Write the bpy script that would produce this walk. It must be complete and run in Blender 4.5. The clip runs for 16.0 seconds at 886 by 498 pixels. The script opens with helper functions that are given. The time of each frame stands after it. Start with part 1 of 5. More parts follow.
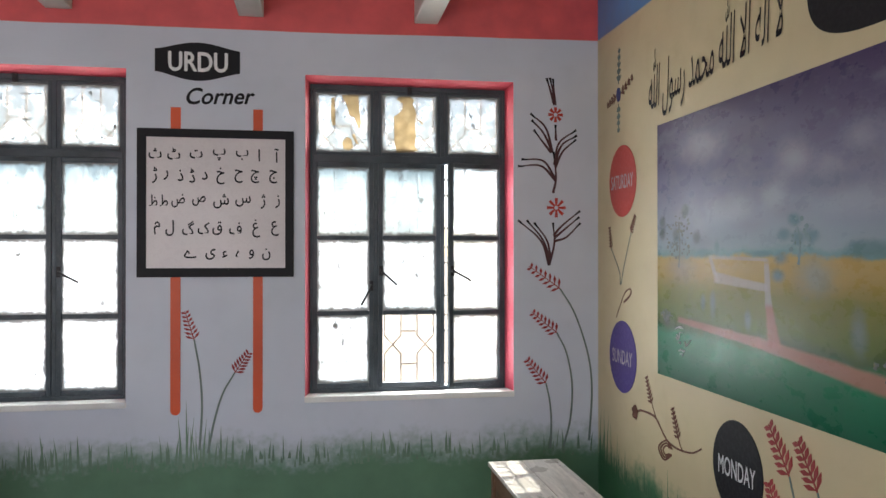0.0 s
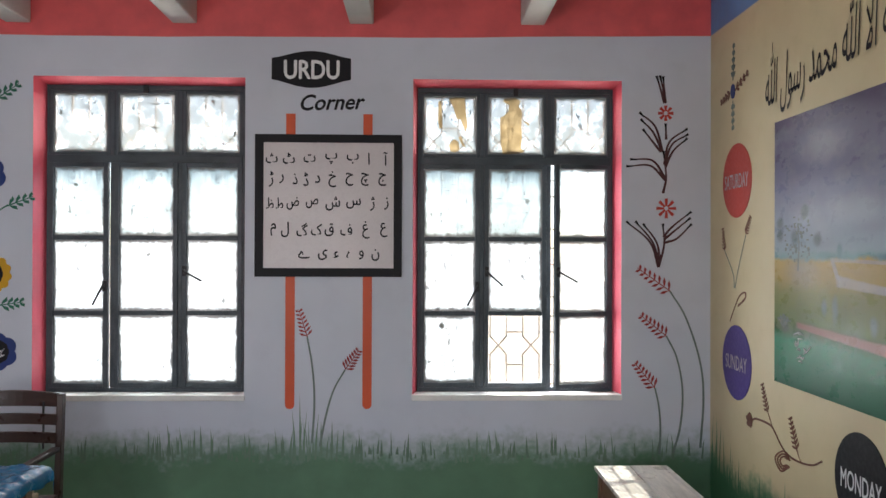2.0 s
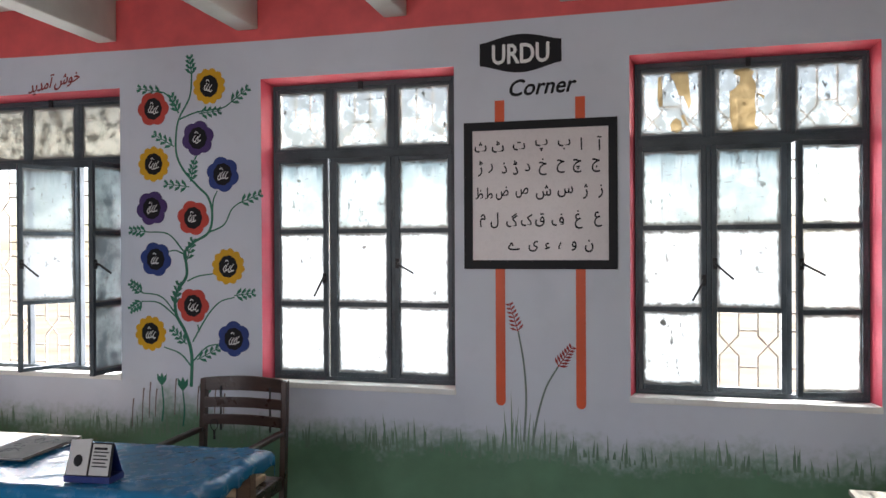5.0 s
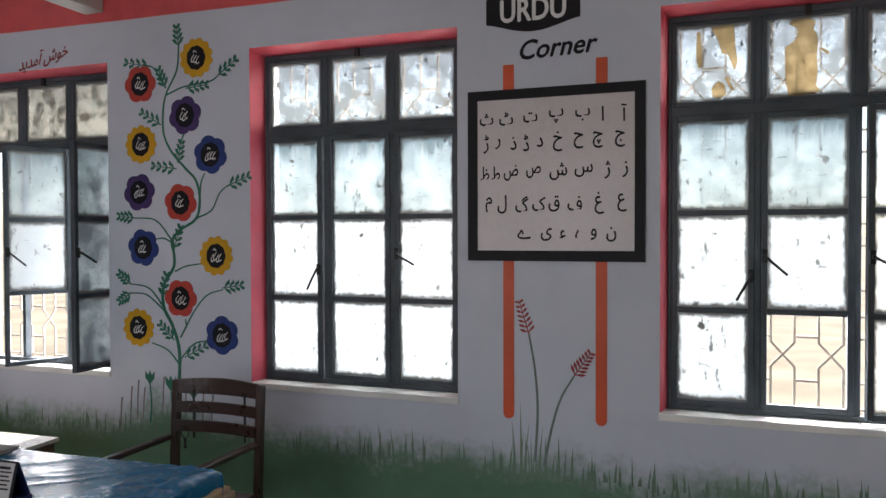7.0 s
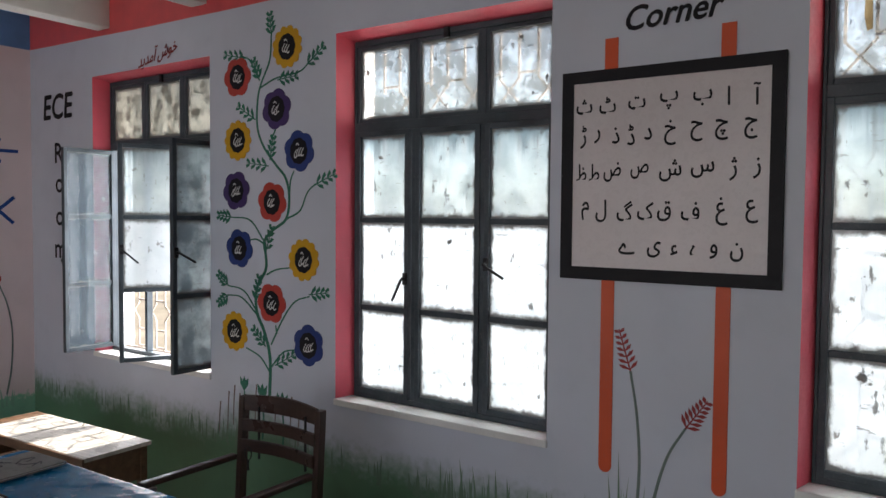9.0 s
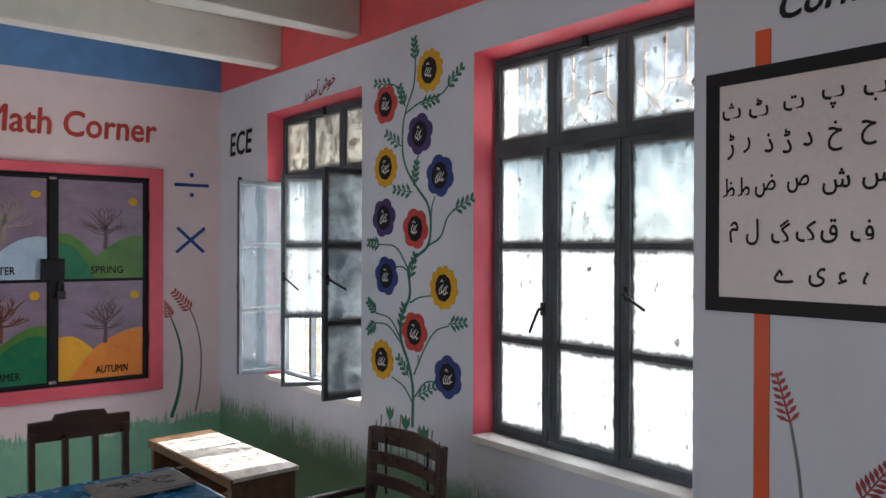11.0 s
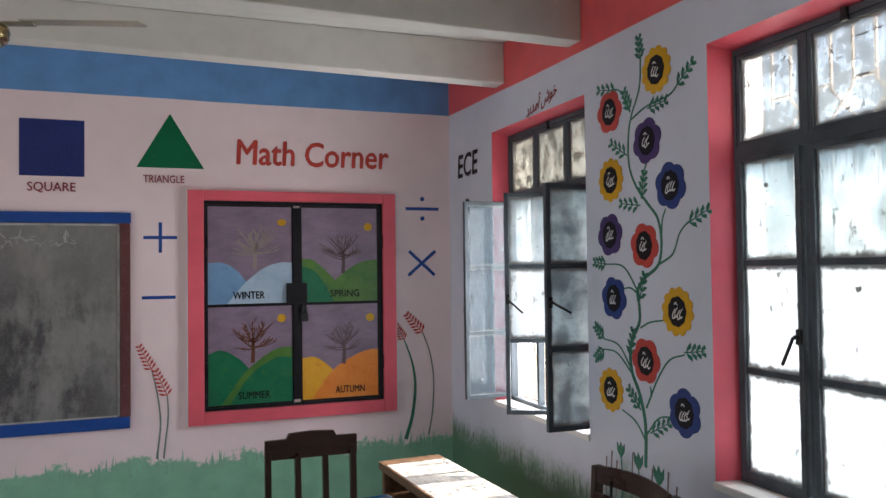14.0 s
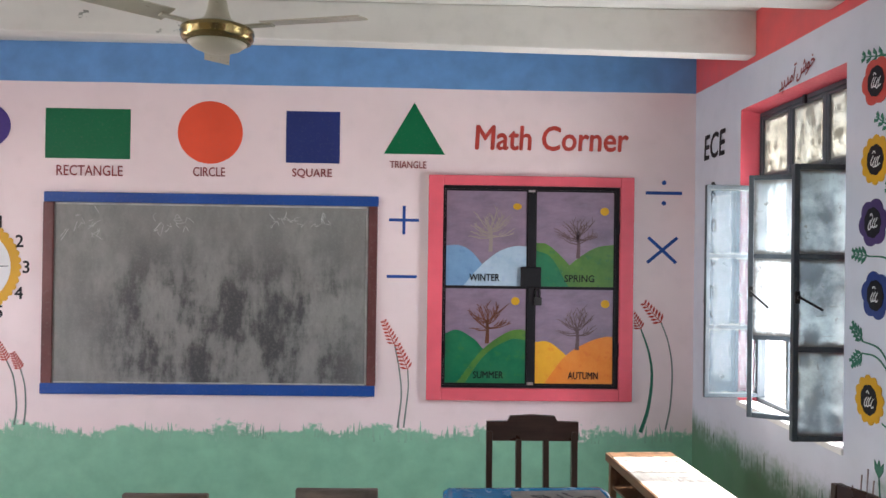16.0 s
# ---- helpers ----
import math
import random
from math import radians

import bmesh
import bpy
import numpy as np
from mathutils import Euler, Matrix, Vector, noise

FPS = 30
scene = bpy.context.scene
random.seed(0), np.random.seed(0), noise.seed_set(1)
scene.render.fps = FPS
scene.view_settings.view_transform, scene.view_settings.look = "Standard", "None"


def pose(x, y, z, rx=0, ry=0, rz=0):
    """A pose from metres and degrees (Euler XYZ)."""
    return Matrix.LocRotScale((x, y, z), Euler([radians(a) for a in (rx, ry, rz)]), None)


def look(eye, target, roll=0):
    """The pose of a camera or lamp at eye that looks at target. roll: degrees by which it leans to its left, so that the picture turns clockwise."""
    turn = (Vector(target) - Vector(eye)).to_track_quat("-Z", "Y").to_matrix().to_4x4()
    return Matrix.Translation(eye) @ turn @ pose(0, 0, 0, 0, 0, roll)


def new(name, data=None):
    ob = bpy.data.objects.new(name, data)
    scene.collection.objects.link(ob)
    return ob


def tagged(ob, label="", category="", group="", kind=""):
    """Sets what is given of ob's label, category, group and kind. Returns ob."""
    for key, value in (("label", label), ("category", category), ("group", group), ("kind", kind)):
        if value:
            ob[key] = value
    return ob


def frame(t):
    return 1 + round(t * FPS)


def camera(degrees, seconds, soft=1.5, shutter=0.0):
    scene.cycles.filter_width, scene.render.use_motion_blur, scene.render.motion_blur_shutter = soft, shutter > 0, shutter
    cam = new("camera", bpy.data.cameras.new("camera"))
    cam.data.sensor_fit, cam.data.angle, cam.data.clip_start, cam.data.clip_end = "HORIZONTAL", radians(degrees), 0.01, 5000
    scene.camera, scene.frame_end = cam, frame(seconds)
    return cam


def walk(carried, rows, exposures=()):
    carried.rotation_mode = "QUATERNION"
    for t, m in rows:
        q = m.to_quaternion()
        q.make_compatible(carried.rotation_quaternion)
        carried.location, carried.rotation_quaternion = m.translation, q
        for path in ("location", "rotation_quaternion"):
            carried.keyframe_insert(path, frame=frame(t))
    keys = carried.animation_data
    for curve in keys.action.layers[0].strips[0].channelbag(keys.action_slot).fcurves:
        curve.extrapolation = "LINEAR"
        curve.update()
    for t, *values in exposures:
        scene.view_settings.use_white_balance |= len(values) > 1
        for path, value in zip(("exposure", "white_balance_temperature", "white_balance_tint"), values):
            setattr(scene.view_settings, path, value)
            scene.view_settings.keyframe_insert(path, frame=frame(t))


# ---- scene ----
cam = camera(59.3, 16.0)
PATH = [
    (0, (5.291, -4.509, 1.659), (5.615, -2.535, 1.669), -0.0),
    (0.5, (5.282, -4.514, 1.662), (5.547, -2.532, 1.677), -0.1),
    (1, (5.29, -4.525, 1.662), (5.467, -2.533, 1.684), 0.0),
    (1.5, (5.276, -4.531, 1.665), (5.402, -2.535, 1.685), 0.0),
    (2, (5.288, -4.534, 1.667), (5.342, -2.534, 1.676), 0.2),
    (2.5, (5.282, -4.53, 1.665), (5.274, -2.53, 1.672), 0.1),
    (3, (5.277, -4.534, 1.664), (5.217, -2.535, 1.686), -0.1),
    (3.5, (5.273, -4.543, 1.659), (5.171, -2.546, 1.688), -0.0),
    (4, (5.263, -4.541, 1.634), (5.051, -2.552, 1.669), 0.0),
    (4.5, (5.27, -4.503, 1.634), (4.913, -2.535, 1.635), -0.8),
    (5, (5.32, -4.311, 1.66), (4.814, -2.376, 1.65), -0.3),
    (5.2, (5.388, -4.247, 1.634), (4.862, -2.317, 1.652), 0.1),
    (7.3, (5.558, -3.568, 1.668), (4.827, -1.707, 1.62), 0.3),
    (7.5, (5.539, -3.52, 1.685), (4.798, -1.663, 1.63), 0.9),
    (8, (5.614, -3.286, 1.716), (4.809, -1.457, 1.622), 0.6),
    (8.5, (5.692, -3.085, 1.772), (4.744, -1.328, 1.653), 0.1),
    (8.7, (5.748, -2.991, 1.776), (4.701, -1.291, 1.666), 0.2),
    (10.8, (5.873, -2.48, 1.746), (4.359, -1.174, 1.744), 0.5),
    (11, (5.891, -2.449, 1.745), (4.326, -1.203, 1.738), 0.2),
    (11.5, (5.921, -2.433, 1.733), (4.26, -1.318, 1.74), 0.2),
    (12, (5.941, -2.417, 1.733), (4.235, -1.373, 1.745), -0.1),
    (12.5, (5.942, -2.38, 1.719), (4.195, -1.406, 1.724), -0.2),
    (13, (5.94, -2.337, 1.72), (4.158, -1.43, 1.693), -0.4),
    (13.5, (5.854, -2.247, 1.719), (4.048, -1.388, 1.705), -0.5),
    (14, (5.721, -2.198, 1.737), (3.848, -1.499, 1.789), -0.7),
    (14.5, (5.679, -2.128, 1.742), (3.738, -1.646, 1.753), -0.7),
    (15, (5.693, -2.032, 1.744), (3.713, -1.755, 1.738), 0.7),
    (15.5, (5.709, -2.005, 1.736), (3.714, -1.864, 1.738), 1.0),
    (16, (5.706, -2.008, 1.738), (3.707, -1.956, 1.75), 0.8),
]
walk(cam, [(t, look(eye, target, roll)) for t, eye, target, roll in PATH],
     exposures=[(0, 1.55), (1.5, 1.45), (3.5, 1.42), (5, 1.3), (7.3, 0.9), (8, 0.8), (8.7, 0.75), (10.8, 1.02), (12.5, 1.05), (13.5, 1.05), (14.5, 1.32), (15.2, 1.75), (16, 1.87)])

# ---- world, sun and window light ----
world = bpy.data.worlds.new("world")
scene.world = world
world.use_nodes = True
wn = world.node_tree
sky = wn.nodes.new("ShaderNodeTexSky")
sky.sky_type, sky.sun_disc = "NISHITA", False
sky.sun_elevation, sky.sun_rotation = radians(54), radians(2)
wn.links.new(sky.outputs[0], wn.nodes["Background"].inputs[0])
wn.nodes["Background"].inputs[1].default_value = 0.12


def lamp(name, kind, energy, m, colour, size=None):
    data = bpy.data.lights.new(name, kind)
    data.energy, data.color = energy, colour
    if size:
        data.shape, data.size, data.size_y = "RECTANGLE", size[0], size[1]
    ob = new(name, data)
    ob.matrix_world = m
    return ob


sun = lamp("sun", "SUN", 5.0, look((0.12, 3.0, 4.2), (0.0, 0.0, 0.0)), (1.0, 0.95, 0.86))
sun.data.angle = radians(0.5)

# ---- plan ----
EAST, SOUTH, CEIL = 6.985, -6.6, 3.24
GROUND = -0.075                   # floor level
WALL = 0.30
SILL, HEAD = 0.835, 2.677
SPLAY, DROP = 0.026, 0.027         # the reveals narrow towards the frames, at the sides and on top
WINDOWS = [(0.82, 2.055), (3.05, 4.262), (5.234, 6.457)]
PLANE = 0.13                      # depth of the window frames in the wall
BAND = 2.948                      # where the coloured top band begins
BEAMS = [0.97, 1.965, 2.965, 3.914, 4.933, 5.93]
SLOPE = 0.013                     # the beams rise a little away from the windows
DOOR = (1.2, 2.3)                 # the way in, in the wall behind

BACK_WINDOWS = [(3.05, 4.262), (5.234, 6.457)]   # openings in the wall behind, towards the yard
for (x0, x1), power in zip(WINDOWS, (38, 38, 31)):
    lamp("window_daylight", "AREA", power, pose((x0 + x1) / 2, WALL - 0.01, (SILL + HEAD) / 2, -90, 0, 0), (0.93, 0.94, 1.0), (x1 - x0, HEAD - SILL))
for (x0, x1), power in zip(BACK_WINDOWS, (18, 5)):
    lamp("yard_daylight", "AREA", power, pose((x0 + x1) / 2, SOUTH - WALL + 0.02, (SILL + HEAD) / 2, 90, 0, 0), (0.96, 0.945, 1.0), (x1 - x0, HEAD - SILL))
lamp("door_daylight", "AREA", 14, pose((DOOR[0] + DOOR[1]) / 2, SOUTH - WALL + 0.02, 1.1, 90, 0, 0), (0.97, 0.945, 1.0), (DOOR[1] - DOOR[0], 2.15))

# ---- materials ----


def nodes_of(name):
    m = bpy.data.materials.new(name)
    m.use_nodes = True
    return m, m.node_tree.nodes, m.node_tree.links, m.node_tree.nodes["Principled BSDF"]


def value(links, socket, v):
    if hasattr(v, "is_output"):
        links.new(v, socket)
    else:
        socket.default_value = v


def calc(n, l, op, a, b=0.0):
    node = n.new("ShaderNodeMath")
    node.operation = op
    value(l, node.inputs[0], a)
    value(l, node.inputs[1], b)
    return node.outputs[0]


def grain(n, l, scale, detail=4.0, stretch=None, coords="Object", rough=0.55):
    tc = n.new("ShaderNodeTexCoord")
    out = tc.outputs[coords]
    if stretch:
        mp = n.new("ShaderNodeMapping")
        mp.inputs["Scale"].default_value = stretch
        l.new(out, mp.inputs[0])
        out = mp.outputs[0]
    tex = n.new("ShaderNodeTexNoise")
    tex.inputs["Scale"].default_value, tex.inputs["Detail"].default_value = scale, detail
    tex.inputs["Roughness"].default_value = rough
    l.new(out, tex.inputs["Vector"])
    return tex.outputs[0]


def ramp(n, l, fac, a, b, lo=0.0, hi=1.0, smooth=False):
    node = n.new("ShaderNodeMapRange")
    node.interpolation_type = "SMOOTHSTEP" if smooth else "LINEAR"
    value(l, node.inputs["Value"], fac)
    for k, v in (("From Min", a), ("From Max", b), ("To Min", lo), ("To Max", hi)):
        node.inputs[k].default_value = v
    return node.outputs[0]


def blend(n, l, fac, a, b, mode="MIX"):
    node = n.new("ShaderNodeMix")
    node.data_type, node.blend_type = "RGBA", mode
    value(l, node.inputs[0], fac)
    for i, c in ((6, a), (7, b)):
        if hasattr(c, "is_output"):
            l.new(c, node.inputs[i])
        else:
            node.inputs[i].default_value = (*c, 1)
    return node.outputs[2]


def bumped(n, l, bsdf, height, strength, distance=0.01):
    b = n.new("ShaderNodeBump")
    b.inputs["Strength"].default_value, b.inputs["Distance"].default_value = strength, distance
    l.new(height, b.inputs["Height"])
    l.new(b.outputs[0], bsdf.inputs["Normal"])


def paint(name, colour, rough=0.5, worn=0.18, scale=9.0, bump=0.12, metal=0.0, stretch=None, dirt=(0.25, 0.22, 0.2), shine=0.3):
    """A painted or plain surface with cloudy tone, fine grain and some grime."""
    m, n, l, b = nodes_of(name)
    big = grain(n, l, scale * 0.25, 3, stretch)
    fine = grain(n, l, scale * 6, 6, stretch)
    dark = tuple(c * (1 - worn) for c in colour)
    light = tuple(min(1, c * (1 + worn * 0.5)) for c in colour)
    tone = blend(n, l, ramp(n, l, big, 0.3, 0.7), dark, light)
    tone = blend(n, l, ramp(n, l, fine, 0.55, 0.8, 0, worn), tone, dirt)
    l.new(tone, b.inputs["Base Color"])
    l.new(ramp(n, l, fine, 0.3, 0.7, max(0.03, rough - 0.1), min(1, rough + 0.1)), b.inputs["Roughness"])
    b.inputs["Metallic"].default_value = metal
    b.inputs["Specular IOR Level"].default_value = shine
    bumped(n, l, b, fine, bump, 0.004)
    return m


def wood(name, colour, rough=0.45, along="X"):
    m, n, l, b = nodes_of(name)
    st = {"X": (1, 9, 9), "Y": (9, 1, 9), "Z": (9, 9, 1)}[along]
    big = grain(n, l, 3, 5, st)
    fine = grain(n, l, 16, 8, st)
    wear = grain(n, l, 5, 5)
    tone = blend(n, l, ramp(n, l, big, 0.3, 0.7), tuple(c * 0.55 for c in colour), colour)
    tone = blend(n, l, ramp(n, l, fine, 0.5, 0.75, 0, 0.5), tone, tuple(c * 0.35 for c in colour))
    tone = blend(n, l, ramp(n, l, wear, 0.6, 0.75, 0, 0.3), tone, tuple(min(1, c * 1.7 + 0.02) for c in colour))
    l.new(tone, b.inputs["Base Color"])
    l.new(ramp(n, l, wear, 0.3, 0.7, rough - 0.15, rough + 0.15), b.inputs["Roughness"])
    bumped(n, l, b, fine, 0.2, 0.003)
    return m


def wall_paint(name, main, top, grass, grass_top, fade, gloss=0.42, sag=0.0, hump=None):
    """Distemper wall: a sprayed green foot with a ragged edge, a plain field, a coloured band on top."""
    m, n, l, b = nodes_of(name)
    geo = n.new("ShaderNodeNewGeometry")
    xyz = n.new("ShaderNodeSeparateXYZ")
    l.new(geo.outputs["Position"], xyz.inputs[0])
    z = xyz.outputs[2]
    cloud = grain(n, l, 0.9, 4)
    mottle = grain(n, l, 6, 6)
    fine = grain(n, l, 70, 5)
    tuft = grain(n, l, 3.0, 5, (1, 1, 0.12))
    blade = grain(n, l, 26.0, 3, (1, 1, 0.09))
    field = blend(n, l, ramp(n, l, cloud, 0.3, 0.7), tuple(c * 0.9 for c in main), tuple(min(1, c * 1.04) for c in main))
    field = blend(n, l, ramp(n, l, mottle, 0.52, 0.8, 0, 0.22), field, tuple(c * 0.72 for c in main))
    rough_edge = calc(n, l, "ADD", calc(n, l, "MULTIPLY", calc(n, l, "SUBTRACT", tuft, 0.5), 0.32), calc(n, l, "MULTIPLY", calc(n, l, "SUBTRACT", blade, 0.5), 0.16))
    level = calc(n, l, "SUBTRACT", z, rough_edge)
    if hump:
        aside = calc(n, l, "ABSOLUTE", calc(n, l, "SUBTRACT", xyz.outputs[0], hump[0]))
        level = calc(n, l, "SUBTRACT", level, ramp(n, l, aside, hump[1], 0.0, 0.0, hump[2], True))
    green = ramp(n, l, level, grass_top + fade, grass_top - fade * 0.5, 0, 1, True)
    foot = blend(n, l, ramp(n, l, mottle, 0.35, 0.7), tuple(c * 0.88 for c in grass), tuple(c * 1.08 for c in grass))
    tone = blend(n, l, green, field, foot)
    wobble = calc(n, l, "MULTIPLY", calc(n, l, "SUBTRACT", cloud, 0.5), 0.02)
    dip = calc(n, l, "MULTIPLY", calc(n, l, "SINE", calc(n, l, "MULTIPLY", xyz.outputs[0], math.pi / EAST)), sag)
    over = ramp(n, l, calc(n, l, "ADD", calc(n, l, "ADD", z, wobble), dip), BAND - 0.002, BAND + 0.002)
    crown = blend(n, l, ramp(n, l, mottle, 0.3, 0.75), tuple(c * 0.82 for c in top), tuple(min(1, c * 1.08) for c in top))
    tone = blend(n, l, over, tone, crown)
    l.new(tone, b.inputs["Base Color"])
    l.new(ramp(n, l, mottle, 0.3, 0.7, gloss - 0.08, gloss + 0.14), b.inputs["Roughness"])
    both = calc(n, l, "ADD", calc(n, l, "MULTIPLY", fine, 0.25), mottle)
    bumped(n, l, b, both, 0.14, 0.006)
    return m


WALL_N = wall_paint("window_wall_paint", (0.62, 0.65, 0.74), (0.76, 0.115, 0.12), (0.11, 0.23, 0.135), 0.50, 0.16, sag=0.038, hump=(2.45, 0.42, 0.15))
WALL_W = wall_paint("math_wall_paint", (0.84, 0.70, 0.715), (0.13, 0.31, 0.62), (0.24, 0.50, 0.35), 0.43, 0.03)
WALL_E = wall_paint("yellow_wall_paint", (0.66, 0.56, 0.34), (0.13, 0.31, 0.62), (0.07, 0.22, 0.11), 0.45, 0.12)


def flaking(name, colour):
    """Old whitewash: cloudy, with small flakes gone and grey-green bare spots."""
    m, n, l, b = nodes_of(name)
    big = grain(n, l, 1.4, 5, (1, 0.5, 1))
    mid = grain(n, l, 8, 6)
    spot = grain(n, l, 5.5, 4, (1, 0.7, 1))
    fine = grain(n, l, 55, 5)
    tone = blend(n, l, ramp(n, l, big, 0.3, 0.7), tuple(c * 0.82 for c in colour), colour)
    tone = blend(n, l, ramp(n, l, mid, 0.5, 0.75, 0, 0.3), tone, tuple(c * 0.66 for c in colour))
    bare = calc(n, l, "MULTIPLY", ramp(n, l, spot, 0.715, 0.73), ramp(n, l, mid, 0.42, 0.5))
    tone = blend(n, l, bare, tone, (0.17, 0.18, 0.16))
    l.new(tone, b.inputs["Base Color"])
    b.inputs["Roughness"].default_value = 0.75
    b.inputs["Specular IOR Level"].default_value = 0.25
    bumped(n, l, b, calc(n, l, "ADD", calc(n, l, "MULTIPLY", fine, 0.3), mid), 0.25, 0.006)
    return m


CEILING = flaking("ceiling_whitewash", (0.64, 0.64, 0.60))
BEAM = flaking("beam_whitewash", (0.70, 0.69, 0.65))
FLOOR = paint("cement_floor", (0.30, 0.27, 0.24), 0.6, 0.3, 7.0, 0.2)
RED_REVEAL = paint("red_reveal_paint", (0.72, 0.115, 0.16), 0.45, 0.2)
WHITE_SILL = paint("white_sill_paint", (0.82, 0.81, 0.79), 0.5, 0.15)
OUTSIDE = paint("outside_plaster", (0.6, 0.52, 0.42), 0.8, 0.2)
EARTH = paint("dry_earth", (0.36, 0.30, 0.22), 0.9, 0.3, 3.0)
STEEL = paint("grey_window_steel", (0.072, 0.09, 0.105), 0.38, 0.45, 14.0, 0.3, 0.0, None, (0.16, 0.17, 0.17))
IRON = paint("dark_iron", (0.03, 0.03, 0.032), 0.4, 0.3, 20.0, 0.2, 0.4)
GRILLE = paint("cream_grille_paint", (0.56, 0.47, 0.40), 0.6, 0.25)


def pane_glass(name, bright, dim, patchy, edge, drips=0.0, white_share=0.4, milky=0.62, size=6, specks=0.55, wash_colour=(0.62, 0.68, 0.72), gloss=0.06):
    """Whitewashed, weathered glass: a milky coat of uneven thickness that lets some light through, with putty round its edge."""
    m, n, l, b = nodes_of(name)
    tc = n.new("ShaderNodeTexCoord")
    sep = n.new("ShaderNodeSeparateXYZ")
    l.new(tc.outputs["Generated"], sep.inputs[0])

    def border(s):
        return calc(n, l, "SUBTRACT", 0.5, calc(n, l, "ABSOLUTE", calc(n, l, "SUBTRACT", s, 0.5)))

    near = calc(n, l, "MINIMUM", border(sep.outputs[0]), border(sep.outputs[2]))
    info = n.new("ShaderNodeObjectInfo")
    shift = n.new("ShaderNodeVectorMath")
    shift.operation = "ADD"
    l.new(tc.outputs["Object"], shift.inputs[0])
    spread = n.new("ShaderNodeVectorMath")
    spread.operation = "SCALE"
    l.new(info.outputs["Random"], spread.inputs["Scale"])
    spread.inputs[0].default_value = (37.0, 11.0, 53.0)
    l.new(spread.outputs[0], shift.inputs[1])

    def tex(scale, detail, stretch=(1, 1, 1)):
        mp = n.new("ShaderNodeMapping")
        mp.inputs["Scale"].default_value = stretch
        l.new(shift.outputs[0], mp.inputs[0])
        t = n.new("ShaderNodeTexNoise")
        t.inputs["Scale"].default_value, t.inputs["Detail"].default_value = scale, detail
        t.inputs["Roughness"].default_value = 0.62
        l.new(mp.outputs[0], t.inputs["Vector"])
        return t.outputs[0]

    ragged = calc(n, l, "ADD", near, calc(n, l, "MULTIPLY", calc(n, l, "SUBTRACT", calc(n, l, "ADD", calc(n, l, "MULTIPLY", tex(20, 6), 0.55), calc(n, l, "MULTIPLY", tex(55, 5, (1, 1, 0.5)), 0.45)), 0.5), 0.19))
    putty = ramp(n, l, ragged, edge, edge * 0.3, 0, 0.95)
    cloud = ramp(n, l, tex(size, 8), 0.5 - 0.1, 0.5 + 0.1)
    runs = calc(n, l, "ADD", calc(n, l, "MULTIPLY", tex(14, 5, (1, 1, 0.12)), 0.6), calc(n, l, "MULTIPLY", tex(60, 3, (1, 1, 0.05)), 0.4))
    reach = calc(n, l, "ADD", sep.outputs[2], calc(n, l, "MULTIPLY", calc(n, l, "SUBTRACT", runs, 0.5), 1.1))
    wash = ramp(n, l, reach, 0.62, 1.0, 0, drips, True)
    thick = calc(n, l, "MAXIMUM", calc(n, l, "MULTIPLY", cloud, patchy), wash)
    coat = blend(n, l, thick, bright, dim)
    flake = calc(n, l, "MAXIMUM", ramp(n, l, tex(11, 5), 0.66, 0.70, 0, 0.8), ramp(n, l, tex(30, 4, (1, 1, 0.42)), 0.635, 0.675, 0, specks))
    flake = calc(n, l, "MAXIMUM", flake, ramp(n, l, tex(48, 3, (0.25, 1, 1)), 0.665, 0.70, 0, specks * 0.7))
    coat = blend(n, l, flake, coat, (0.035, 0.028, 0.018))
    clear = n.new("ShaderNodeBsdfTransparent")
    milk = n.new("ShaderNodeBsdfTranslucent")
    for s in (clear, milk):
        l.new(coat, s.inputs[0])
    body = n.new("ShaderNodeMixShader")
    body.inputs[0].default_value = milky
    l.new(clear.outputs[0], body.inputs[1])
    l.new(milk.outputs[0], body.inputs[2])
    white = n.new("ShaderNodeBsdfDiffuse")
    white.inputs[0].default_value = (*wash_colour, 1)
    wash_mix = n.new("ShaderNodeMixShader")
    wash_mix.inputs[0].default_value = white_share
    l.new(body.outputs[0], wash_mix.inputs[1])
    l.new(white.outputs[0], wash_mix.inputs[2])
    b.inputs["Base Color"].default_value = (0.16, 0.16, 0.15, 1)
    b.inputs["Roughness"].default_value = 0.7
    stain = n.new("ShaderNodeMixShader")
    l.new(calc(n, l, "MAXIMUM", putty, flake), stain.inputs[0])
    l.new(wash_mix.outputs[0], stain.inputs[1])
    l.new(b.outputs[0], stain.inputs[2])
    shine = n.new("ShaderNodeBsdfGlossy")
    shine.inputs["Roughness"].default_value = 0.15
    last = n.new("ShaderNodeMixShader")
    last.inputs[0].default_value = gloss
    l.new(stain.outputs[0], last.inputs[1])
    l.new(shine.outputs[0], last.inputs[2])
    l.new(last.outputs[0], n["Material Output"].inputs["Surface"])
    return m


